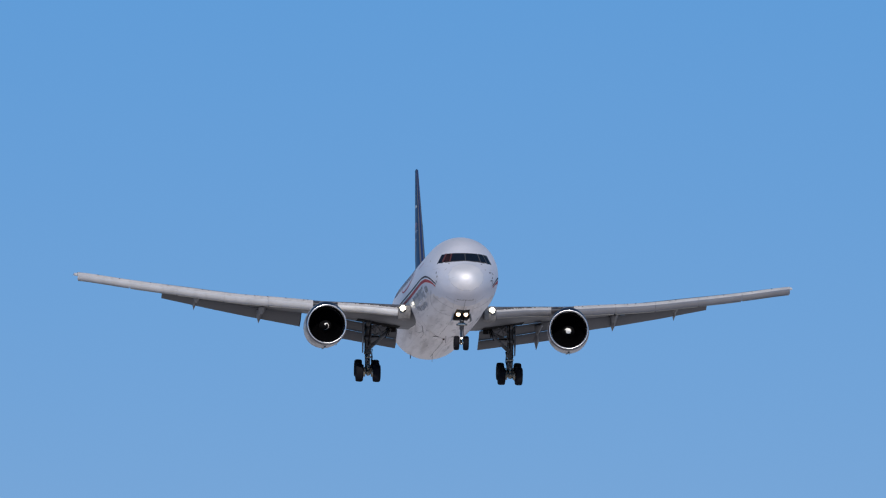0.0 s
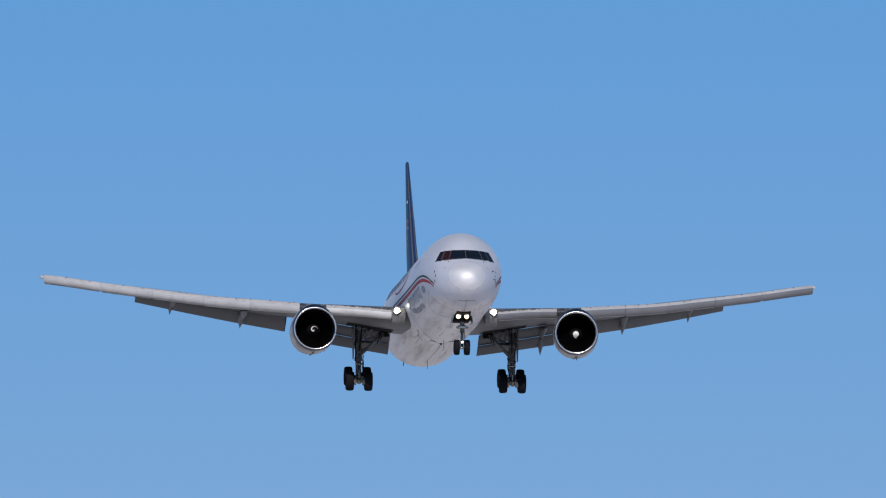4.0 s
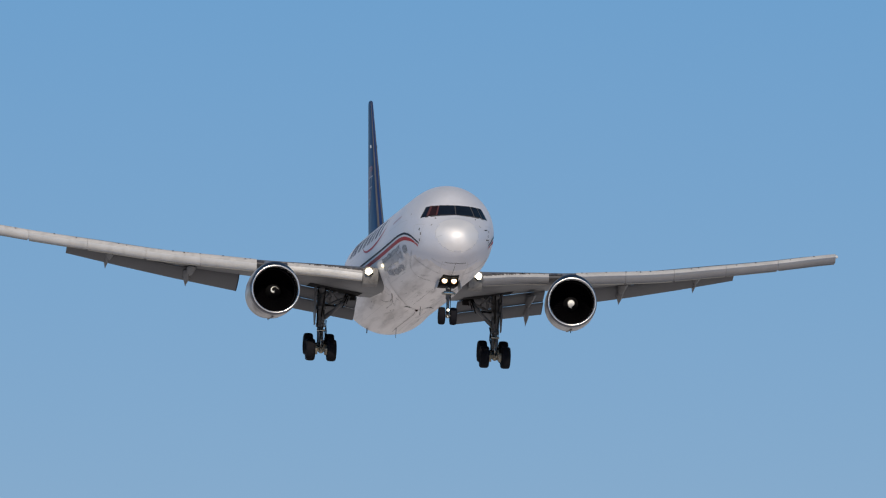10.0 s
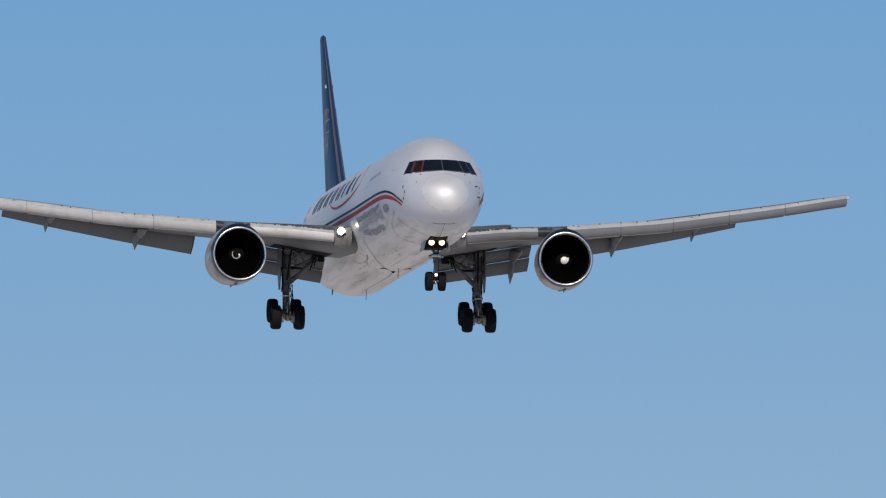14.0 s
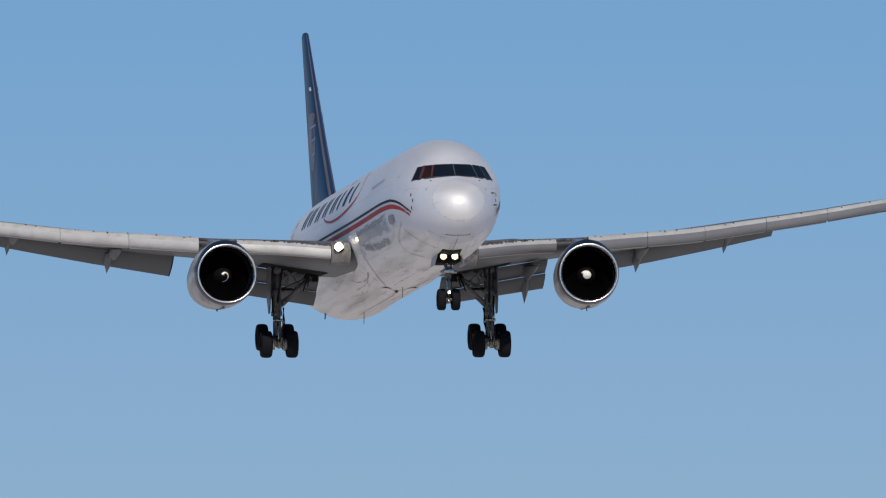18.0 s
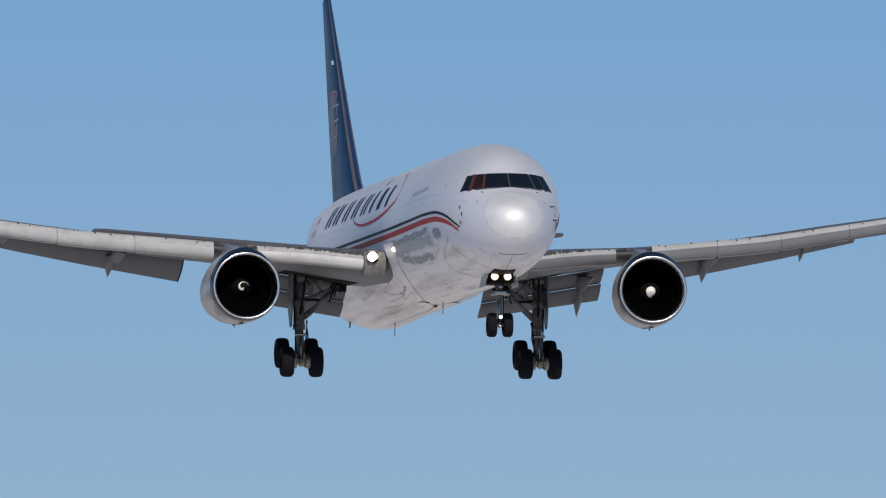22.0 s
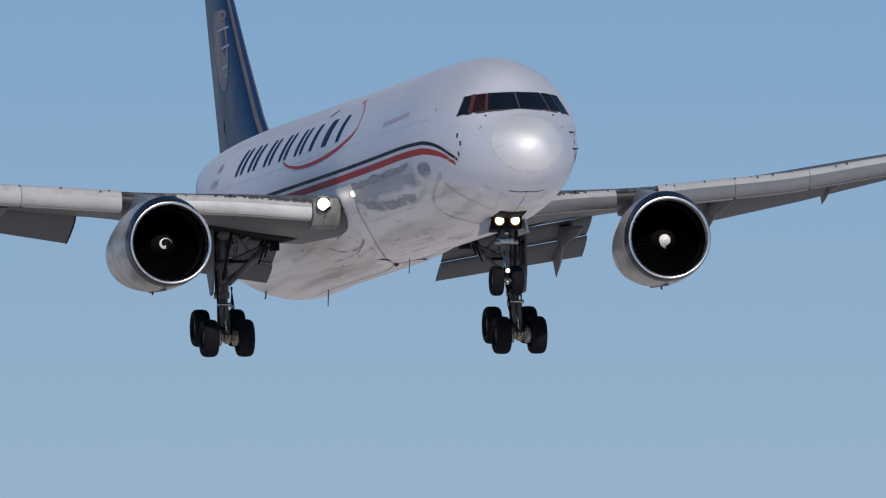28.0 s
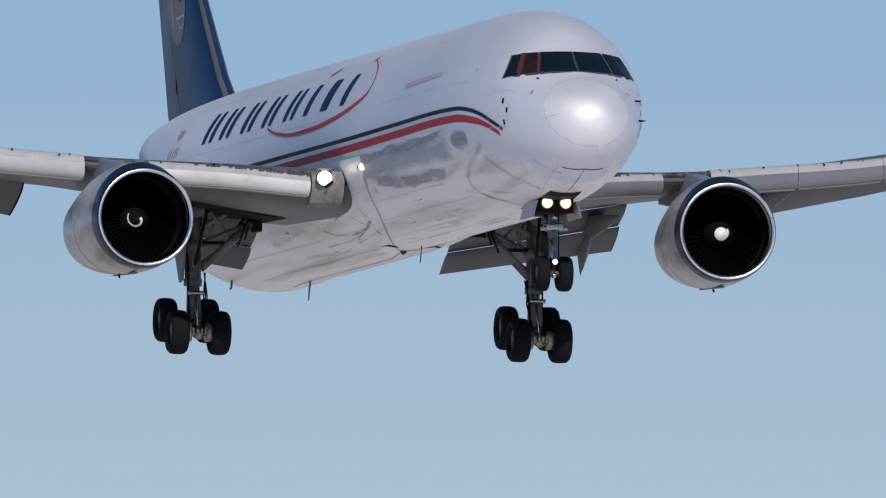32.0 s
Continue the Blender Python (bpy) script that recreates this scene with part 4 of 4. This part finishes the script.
    bm = bmesh.new()
    n = 6
    rows = []
    for i in range(n + 1):
        u = i / n
        row = []
        for j in range(n + 1):
            v = j / n
            y = (a[0] * (1 - u) + b[0] * u) * (1 - v) + (d[0] * (1 - u) + c[0] * u) * v
            z = (a[1] * (1 - u) + b[1] * u) * (1 - v) + (d[1] * (1 - u) + c[1] * u) * v
            row.append(bm.verts.new(front(y, z, lift)))
        rows.append(row)
    for p, q in zip(rows, rows[1:]):
        for j in range(n):
            bm.faces.new((p[j], p[j + 1], q[j + 1], q[j]))
    return part(name, bm, mat, body, label)


def cockpit():
    for side in (1, -1):
        f = lambda pts: [(side * y, z) for y, z in pts]
        pane(f([(0.0, 0.83), (1.80, 0.68), (1.47, 1.33), (0.0, 1.42)]), POST, "window_surround", 0.006, "dark window surround")
        pane(f([(0.025, 0.85), (0.98, 0.82), (0.81, 1.395), (0.025, 1.41)]), GLASS, "windscreen", 0.014, "dark glossy windscreen pane")
        pane(f([(1.04, 0.815), (1.43, 0.765), (1.18, 1.365), (0.86, 1.39)]), GLASS if side > 0 else GLASS_WARM, "side_window", 0.014,
             "dark glossy cockpit side window" if side > 0 else "reddish dark cockpit side window")
        pane(f([(1.48, 0.75), (1.76, 0.70), (1.44, 1.32), (1.22, 1.36)]), GLASS, "side_window", 0.014, "dark glossy cockpit side window")
        if side < 0:
            for a, b, c, d in ((0.97, 1.05, 0.87, 0.80), (1.38, 1.50, 1.24, 1.14)):
                pane(f([(a, 0.80), (b, 0.79), (c, 1.37), (d, 1.38)]), RED_POST, "window_post", 0.018, "dark red window post")


cockpit()


# ---- painted bands, marks and seams ----
def ribbon(name, mat, parent, line, width, label="", lift=0.008, surface=body_at):
    """A band along a line of (s, angle) on the body; width may be a function of the way along it."""
    pts = []
    for (a, b) in zip(line, line[1:]):
        for k in range(4):
            pts.append((a[0] + (b[0] - a[0]) * k / 4, a[1] + (b[1] - a[1]) * k / 4))
    pts.append(line[-1])
    place = lambda s, a: surface(max(0.001, s), a)
    bm = bmesh.new()
    soft = bm.verts.layers.float.new("feather")
    rows = []
    for i, (q, a) in enumerate(pts):
        p = place(q, a)
        ahead = place(*pts[min(i + 1, len(pts) - 1)]) - place(*pts[max(i - 1, 0)])
        out = (place(q, a + 0.02) - place(q, a - 0.02)).cross(place(q + 0.02, a) - place(q - 0.02 if q > 0.03 else q, a)).normalized()
        if out.dot(Vector((0.3, p.y, p.z - table(BODY, q)[3]))) < 0:
            out = -out
        cross = out.cross(ahead).normalized()
        w = width(i / (len(pts) - 1)) if callable(width) else width
        rows.append([bm.verts.new(p + out * lift + cross * w * u) for u in (-0.5, 0.0, 0.5)])
        for v, edge in zip(rows[-1], (0.25, 1.0, 0.25)):
            v[soft] = edge * min(1, 6 * math.sin(math.pi * (i + 0.05) / (len(pts) - 0.9)))
    for p, q in zip(rows, rows[1:]):
        for j in (0, 1):
            bm.faces.new((p[j], p[j + 1], q[j + 1], q[j]))
    return part(name, bm, mat, parent, label)


def on_side(line, side):
    for _ in range(2 if len(line) > 6 else 0):          # rounds the corners of a long line
        mid = [((a[0] * u + b[0] * (1 - u)), (a[1] * u + b[1] * (1 - u))) for a, b in zip(line, line[1:]) for u in (0.75, 0.25)]
        line = [line[0]] + mid + [line[-1]]
    return [(q, side_angle(q, z, side)) for q, z in line]


BAND = ((2.5, -0.75), (3.0, -0.55), (3.6, -0.30), (4.4, -0.10), (5.7, 0.04), (7.9, 0.06), (12.5, 0.03), (19.0, 0.0), (42.0, 0.0))


def livery():
    band = lambda q: table(BAND, q)[0]
    for side in (1, -1):
        decal("navy_band", STRIPE_NAVY, body, lambda q: band(q) - 0.055, lambda q: band(q) + 0.055, 2.7, 42, side, "thin navy stripe", n=70)
        decal("red_band", RED, body, lambda q: band(q) - 0.36 + 0.10 * ease01((5 - q) / 2), lambda q: band(q) - 0.16 + 0.03 * ease01((5 - q) / 2), 2.9, 42, side,
              "red stripe", n=70)
        # the title as plain slanted strokes, an accent above and a curved line below
        strokes = []
        for q0 in (36.45, 34.35, 31.75, 29.2, 26.6):
            strokes += [(q0, 0.52), (q0 - 0.86, 0.50)]
        strokes += [(24.15, 0.62), (22.1, 0.98), (19.75, 0.66)]
        for q0, wide in strokes:
            bm = bmesh.new()
            rows = []
            for i in range(9):
                u = i / 8
                z, shift = 0.98 + 0.83 * u, -0.28 * u
                trim = 0.07 * (1 - min(1, 5 * u, 5 * (1 - u)))
                rows.append([bm.verts.new(skin(q0 + shift - trim - (wide - 2 * trim) * j / 3, z, side)) for j in range(4)])
            for p, q in zip(rows, rows[1:]):
                for j in range(3):
                    bm.faces.new((p[j], p[j + 1], q[j + 1], q[j]))
            part("title_stroke", bm, TITLE, body, "slanted navy stroke of the title")
        ribbon("accent", TITLE, body, on_side([(23.35, 2.02), (22.75, 2.20)], side), 0.12)
        ribbon("red_swoosh", RED, body, on_side([(28.2, 0.92), (27.3, 0.73), (26.05, 0.60), (25.0, 0.54), (23.97, 0.53), (22.3, 0.54), (20.68, 0.61), (19.0, 0.73), (17.54, 0.92),
               (16.75, 1.06), (16.4, 1.22), (16.35, 1.45), (16.74, 1.76), (17.6, 2.0), (18.5, 2.17)], side), lambda u: 0.04 + 0.09 * math.sin(math.pi * min(1, u * 1.05 + 0.02)), "curved red underline")
        ribbon("swoosh_dot", RED, body, on_side([(18.75, 2.16), (18.35, 2.22)], side), 0.13)
        ribbon("small_title", FAINT_RED, body, on_side([(11.8, 1.02), (7.7, 1.10)], side), 0.13, "faded red line of small writing")
        for k in range(5):
            s = 41.15 - 0.34 * k
            ribbon("registration", FADED_NAVY, body, on_side([(s, 0.86), (s - 0.10, 1.14)], side), 0.07, "faded slate bar of the registration")
        ribbon("flag", PALE_RED, body, on_side([(40.6, 1.5), (39.9, 1.5)], side), 0.28, "small faded red flag mark")
        # crew door outline and its marks
        door = [(2.35, 0.31), (3.45, 0.31), (3.45, -0.62), (2.35, -0.62), (2.35, 0.31)]
        ribbon("door_seam", FAINT, body, on_side(door, side), 0.018)
        for q, z in ((2.66, 0.07), (2.42, -0.19), (2.55, -0.50)):
            ribbon("door_latch", DARK, body, on_side([(q, z - 0.07), (q + 0.02, z + 0.07)], side), 0.09)
        ribbon("probe", DARK, body, on_side([(2.0, 0.62), (2.1, 0.66)], side), 0.05)
    # grey touch-up paint low on the starboard side
    rag = lambda q, k: 0.10 * noise.noise((q * 0.6, k, 0.3)) + 0.03 * noise.noise((q * 1.7, k, 1.7))
    decal("paint_patch", PATCH, body, lambda q: -0.82 + rag(q, 1) + 0.01 * (19 - q), lambda q: -0.44 + 0.5 * rag(q, 2) + 0.004 * (19 - q), 6.7, 18.8, -1, "grey touch-up paint", n=60, k=8)
    decal("overspray", FADED, body, lambda q: -1.30 + rag(q, 9), lambda q: -0.40 + 0.4 * rag(q, 11), 6.4, 18.6, -1, "faded grey overspray below the stripes", n=60, k=10, lift=0.005)
    decal("paint_patch", PATCH, body, lambda q: -0.78 - 0.34 * math.sqrt(max(0, 1 - ((q - 5.95) / 0.85) ** 2)), lambda q: -0.74 + 0.34 * math.sqrt(max(0, 1 - ((q - 5.95) / 0.85) ** 2)),
          5.1, 6.8, -1, "round grey touch-up patch", k=8)
    decal("paint_patch", PATCH, body, lambda q: -1.68 + rag(q, 5) + 0.28 * ease01((q - 13) / 4), lambda q: -1.22 + rag(q, 7) + 0.16 * ease01((q - 11) / 5), 7.8, 16.6, -1, "grey touch-up paint", n=60, k=8)
    # radome joint, on a leaning plane
    joint = []
    for k in range(61):
        a, q = k * math.tau / 60, 1.0
        for _ in range(30):
            q = 0.6 * q + 0.4 * (1.12 + 0.62 * body_at(q, a).z)
        joint.append((q, a))
    ribbon("radome_joint", JOINT, body, joint, 0.015, "fine radome joint", lift=0.006)


livery()


def belly_details():
    # blade aerials and drain masts
    for q, top, low, chord in ((33.45, -2.9, -3.14, 0.30), (20.1, -2.6, -3.12, 0.16), (42.9, -1.6, -2.3, 0.35)):
        top = fairing_at(q, -math.pi / 2).z if q > 22.4 else table(BODY, q)[1]
        low = top - (0.52 if q > 30 else 0.45)
        rings = [[Vector((-q + u * c - lean, w, z)) for u, w in ((0.5, 0), (0, 0.016), (-0.5, 0), (0, -0.016))] for z, c, lean in ((top + 0.1, chord, 0), (low, chord * 0.55, 0.18))]
        part("blade_aerial", loft(rings), POST, airliner, "dark blade aerial", smooth=False)
    for a, q0, q1, w, mat in ((-0.18, 7.0, 20.2, 0.03, SEALANT), (-0.36, 9.5, 20.0, 0.016, FAINT), (-0.62, 8.0, 19.0, 0.016, FAINT), (0.22, 7.0, 20.0, 0.02, FAINT),
                              (-0.85, 10.0, 18.2, 0.014, FAINT), (0.5, 8.0, 20.0, 0.016, FAINT)):
        ribbon("belly_seam", mat, body, [(q, -math.pi / 2 + a) for q in steps(q0, q1, 5)], w)
    for q in (9.6, 16.0):
        ribbon("belly_seam", FAINT, body, [(q, -math.pi / 2 + x) for x in steps(-0.8, 0.8, 8)], 0.014)
    for q, a, run, w in ((9.2, -0.30, 0.9, 0.05), (10.4, -0.24, 0.5, 0.07), (11.1, -0.42, 0.4, 0.06), (13.8, -0.30, 1.6, 0.05), (8.6, -0.55, 0.7, 0.05), (15.5, -0.5, 1.2, 0.06),
                         (12.6, -0.75, 1.3, 0.05), (17.6, -0.26, 1.5, 0.07), (9.9, -0.16, 0.25, 0.10), (10.3, -0.34, 0.2, 0.09)):
        ribbon("oil_streak", SMUDGE, body, [(q, -math.pi / 2 + a), (q + run * 0.5, -math.pi / 2 + a * 0.98), (q + run, -math.pi / 2 + a * 1.02)], lambda u, w=w: w * (1 - 0.8 * u))
    for q, x in ((37.9, -0.44),):
        p = fairing_at(q, -math.pi / 2 + x)
        rings = [[p + Vector((u - lean, w, dz)) for u, w in ((0.11, 0), (0, 0.03), (-0.11, 0), (0, -0.03))] for dz, lean in ((0.05, 0), (-0.14, 0.02), (-0.20, 0.07), (-0.24, 0.16))]
        part("drain_mast", loft(rings), POST, airliner, "dark curved drain mast")
    part("beacon", lathe([(0.0, 0.09), (0.05, 0.085), (0.10, 0.05), (0.12, 0.0)], fairing_at(22.3, -math.pi / 2) + Vector((0, 0, 0.02)), (0, 0, -1), n=18), BEACON, airliner, "dark red belly beacon")
    down = -math.pi / 2
    # seams and hatches of the belly fairing
    ribbon("front_seam", SEAM, belly, [(fairing_front(down + x) + 0.06, down + x) for x in steps(-1.15, 1.15, 24)], 0.016, surface=fairing_at)
    for x, w, mat in ((-1.0, 0.016, FAINT), (-0.62, 0.016, FAINT), (-0.30, 0.02, FAINT), (0.0, 0.03, SEAM), (0.12, 0.03, FAINT), (0.30, 0.016, FAINT), (0.62, 0.016, FAINT), (1.0, 0.016, FAINT)):
        ribbon("fairing_seam", mat, belly, [(q, down + x) for q in steps(fairing_front(down + x) + 0.2, 35.5, 8)], w, surface=fairing_at)
    for q in (23.4, 26.6, 30.6):
        ribbon("fairing_seam", FAINT, belly, [(q, down + x) for x in steps(-0.7, 0.7, 12)], 0.014, surface=fairing_at)
    for side in (1, -1):
        # smeared sealant round the fillet panels
        for line, w in (([(24.41, 0.743), (23.6, 0.642), (22.07, 0.589), (20.8, 0.60), (19.86, 0.63), (18.95, 0.697)], 0.13), ([(22.57, 0.787), (20.9, 0.86), (19.6, 0.93)], 0.10),
                        ([(19.13, 0.89), (18.95, 0.70)], 0.07), ([(20.8, 0.83), (19.68, 0.651)], 0.06), ([(19.46, 0.591), (20.02, 0.44)], 0.07),
                        ([(19.86, 0.63), (21.3, 0.555), (22.81, 0.524), (26.1, 0.522)], 0.09)):
            ribbon("sealant_smear", SEALANT, belly, [(q, down + side * x) for q, x in line], w, surface=fairing_at)
        for q, x in ((25.2, 0.43), (21.6, 0.515), (27.7, 0.80), (28.7, 0.21)):
            ribbon("drain_stain", SMUDGE, belly, [(q, down + side * x), (q + 0.5, down + side * x)], 0.10, surface=fairing_at)
        ribbon("ram_air_inlet", DARK, belly, [(21.35, down + side * 0.17), (21.15, down + side * 0.29)], 0.30, "dark belly air inlet", surface=fairing_at)
        for q, x, run, w in ((19.6, 0.50, 3.0, 0.16), (22.0, 0.18, 5.0, 0.22), (23.6, 0.42, 6.0, 0.26), (25.5, 0.75, 5.0, 0.30), (21.0, 0.85, 3.5, 0.18), (24.0, 1.05, 5.0, 0.25), (27.0, 0.3, 6.0, 0.3)):
            q = max(q, fairing_front(down + side * x) + 0.25)
            ribbon("grime_streak", GRIME, belly, [(u, down + side * (x + 0.03 * math.sin(u + q))) for u in steps(q, q + run, 5)], lambda u, w=w: w * (0.5 + 0.8 * u), surface=fairing_at)
    for q in (8.4, 12.0, 15.6, 19.2, 22.8, 26.4, 30.0, 33.6, 37.2):
        ribbon("skin_joint", HAIR, body, [(q, math.pi * k / 16 - 0.2) for k in range(20)], 0.012, lift=0.005)
    for side in (1, -1):
        ribbon("skin_joint", HAIR, body, on_side([(q, 2.1) for q in steps(9, 40, 8)], side), 0.012, lift=0.005)
        ribbon("skin_joint", HAIR, body, on_side([(q, 0.72) for q in steps(5, 40, 8)], side), 0.012, lift=0.005)
        for q, z in ((4.6, 1.0), (1.75, 0.25)):
            ribbon("static_port", SEAM, body, on_side([(q, z - 0.05), (q + 0.02, z + 0.05)], side), 0.05)
    seed = random.Random(4)
    for _ in range(18):
        q, a, run = seed.uniform(6.8, 17.0), seed.choice((-1, 1)) * seed.uniform(0.05, 1.15), seed.uniform(0.8, 3.2)
        run = min(run, fairing_front(-math.pi / 2 + a) - 0.3 - q)
        if run > 0.5:
            ribbon("grime_streak", GRIME, body, [(u, -math.pi / 2 + a) for u in steps(q, q + run, 3)], seed.uniform(0.12, 0.40))
    ribbon("nose_seam", SEAM, body, [(6.9, math.pi + 0.95), (6.2, math.pi + 1.15), (5.8, math.pi + 1.35)], 0.03)
    ribbon("nose_smear", GRIME, body, [(q, -math.pi / 2 - x) for q, x in ((4.16, 1.161), (4.6, 1.10), (5.05, 1.038), (5.8, 0.96), (6.44, 0.887), (6.85, 0.82), (7.0, 0.752), (7.02, 0.66),
                                                (6.91, 0.579), (6.4, 0.46), (5.53, 0.332))], 0.34, "soft grey arc along a nose panel")
    ribbon("vent", DARK, body, [(1.30, -math.pi / 2 - 0.42), (1.12, -math.pi / 2), (1.30, -math.pi / 2 + 0.42)], 0.035, "dark curved vent under the nose")
    ribbon("nose_seam", SEAM, body, [(1.15, -math.pi / 2), (3.2, -math.pi / 2)], 0.022)
    ribbon("nose_seam", FAINT, body, [(1.3, -math.pi / 2 - 0.5), (3.3, -math.pi / 2 - 0.30)], 0.02)
    ribbon("nose_seam", FAINT, body, [(1.3, -math.pi / 2 + 0.5), (3.3, -math.pi / 2 + 0.30)], 0.02)
    for line, w in (([(4.6, 1.05), (3.9, 0.80), (3.4, 0.52), (3.3, 0.30)], 0.34), ([(6.4, 0.62), (5.4, 0.52), (4.4, 0.44)], 0.30), ([(2.0, 0.9), (1.7, 0.55), (1.6, 0.3)], 0.22),
                    ([(5.6, 1.2), (6.8, 1.0), (8.6, 0.9)], 0.40)):
        for side in (1, -1):
            ribbon("grime_smear", GRIME, body, [(q, -math.pi / 2 + side * x) for q, x in line], w)
    ribbon("scratch", FAINT, body, on_side([(0.9, -0.52), (0.45, -0.38)], -1), 0.016)
    for side in (1,):
        for q, z in ((2.05, 0.10), (2.05, -0.42)):
            p = skin(q, z, side, 0.0)
            part("pitot_probe", tube(p + Vector((0.18, side * 0.13, 0)), p + Vector((-0.05, side * 0.12, 0)), 0.012, 0.022, n=8,
                                     bm=tube(p, p + Vector((0, side * 0.13, 0)), 0.03, 0.02, n=8)), DARK, airliner, "dark pitot probe")


belly_details()


def skin_patch(name, mat, parent, s0, s1, a0, a1, label="", lift=0.007, n=10):
    """A patch of the body's skin between two stations and two angles."""
    rows = []
    for q in steps(s0, s1, n):
        row = []
        for a in steps(a0, a1, n):
            p = body_at(q, a)
            row.append(p + Vector((0, p.y, p.z - table(BODY, q)[3])).normalized() * lift)
        rows.append(row)
    return part(name, loft(rows, closed=False), mat, parent, label)


skin_patch("wheel_bay_opening", DARK, body, 3.2, 6.3, -math.pi / 2 - 0.21, -math.pi / 2 + 0.21, "dark skin patch for the nose wheel bay's shade")


def motions():
    rows = (
    (0, 415.783, 3669.228, 155.725, -1.1777, -2.1548, -92.5991), (0.5, 415.773, 3634.206, 153.936, -0.9609, -2.2075, -92.6229),
    (1, 415.76, 3599.362, 152.155, -0.5726, -2.2566, -92.6525), (1.5, 415.744, 3564.714, 150.384, -0.2577, -2.3057, -92.6898),
    (2, 415.732, 3530.201, 148.615, -0.4093, -2.3422, -92.7169), (2.5, 415.728, 3495.766, 146.844, -0.8766, -2.3645, -92.7261),
    (3, 415.725, 3461.247, 145.063, -1.1817, -2.3717, -92.7336), (3.5, 415.714, 3426.562, 143.266, -1.0724, -2.363, -92.7575),
    (5.5, 415.697, 3288.948, 136.136, 0.2197, -2.32, -92.7971), (6, 415.693, 3254.684, 134.333, 0.3191, -2.245, -92.8066),
    (6.5, 415.7, 3220.119, 132.494, -0.0308, -2.1204, -92.7895), (7, 415.715, 3185.259, 130.628, -0.4792, -1.9683, -92.7554),
    (7.5, 415.735, 3150.127, 128.741, -1.0194, -1.7996, -92.7079), (8, 415.755, 3114.773, 126.861, -1.4993, -1.6736, -92.6632),
    (8.5, 415.781, 3079.336, 125.023, -1.8105, -1.652, -92.603), (9, 415.821, 3043.901, 123.236, -2.1632, -1.7469, -92.5104),
    (9.5, 415.862, 3008.507, 121.495, -2.3458, -1.9425, -92.4177), (10, 415.892, 2973.168, 119.772, -2.2527, -2.1716, -92.348),
    (10.5, 415.92, 2937.81, 118.033, -1.8639, -2.3643, -92.2842), (11, 415.944, 2902.351, 116.249, -1.3434, -2.4661, -92.2302),
    (11.5, 415.989, 2866.863, 114.395, -1.2792, -2.4084, -92.1273), (12, 416.007, 2831.47, 112.542, -0.5731, -2.3406, -92.0852),
    (12.5, 416.003, 2796.197, 110.686, 0.2907, -2.2504, -92.0934), (13, 416.015, 2761.043, 108.798, 0.2389, -2.0716, -92.0663),
    (13.5, 416.04, 2725.892, 106.893, -0.5616, -1.8527, -92.0084), (15.5, 415.991, 2587.208, 99.701, -0.8138, -1.7212, -92.1208),
    (16, 415.984, 2552.628, 97.957, -0.8551, -1.8, -92.1364), (16.5, 415.967, 2517.649, 96.208, -0.8876, -1.9114, -92.1772),
    (17, 415.929, 2482.396, 94.457, -0.507, -2.0483, -92.2631), (17.5, 415.895, 2447.039, 92.684, 0.0117, -2.1465, -92.3427),
    (18, 415.872, 2411.724, 90.887, 0.3629, -2.182, -92.3943), (18.5, 415.85, 2376.507, 89.079, 0.6785, -2.1797, -92.4457),
    (19, 415.806, 2341.421, 87.27, 0.9669, -2.1582, -92.5458), (19.5, 415.746, 2306.484, 85.476, 1.4639, -2.1518, -92.6853),
    (20, 415.685, 2271.713, 83.668, 1.8, -2.0898, -92.8238), (20.5, 415.658, 2237.019, 81.789, 1.1052, -1.855, -92.8849),
    (21, 415.663, 2202.308, 79.889, 0.4565, -1.5732, -92.8744), (21.5, 415.666, 2167.48, 77.997, 0.3057, -1.3204, -92.867),
    (22, 415.677, 2132.526, 76.099, -0.2776, -1.066, -92.8401), (22.5, 415.685, 2097.382, 74.243, -1.0307, -0.9287, -92.823),
    (23, 415.692, 2061.969, 72.442, -1.7499, -0.945, -92.8056), (23.5, 415.718, 2026.255, 70.694, -2.0527, -1.1165, -92.7482),
    (24, 415.751, 1990.239, 68.987, -1.7296, -1.4133, -92.6722), (24.5, 415.794, 1954.01, 67.245, -1.5015, -1.6533, -92.574),
    (25, 415.838, 1917.705, 65.48, -1.3503, -1.8448, -92.4736), (25.5, 415.866, 1881.408, 63.713, -0.9273, -2.0271, -92.4089),
    (26, 415.875, 1845.207, 61.932, -0.4437, -2.1635, -92.3882), (26.5, 415.883, 1809.126, 60.104, -0.2621, -2.1739, -92.3688),
    (28.5, 415.806, 1668.865, 52.955, 1.0692, -2.0752, -92.5473), (29, 415.768, 1634.564, 51.2, 0.9317, -2.0245, -92.6335),
    (29.5, 415.723, 1600.109, 49.438, 0.4983, -1.9707, -92.7367), (30, 415.686, 1565.619, 47.68, 0.0207, -1.9243, -92.8222),
    (30.5, 415.656, 1531.181, 45.936, -0.2061, -1.8991, -92.8907), (31, 415.624, 1496.906, 44.247, -0.0922, -1.9744, -92.9648),
    (31.5, 415.598, 1462.92, 42.606, -0.0912, -2.1216, -93.0232), (32, 415.61, 1429.367, 40.935, -1.0491, -2.1429, -92.9963),
    )
    walk(airliner, [(t, pose(x, y, z, rx, ry, rz)) for t, x, y, z, rx, ry, rz in rows])
    for fan, seat, side in FANS:
        fan.matrix_basis = seat
        walk(fan, [(k / 20, seat @ pose(0, 0, 0, (60 * k + 160) % 360)) for k in range(641)])


motions()
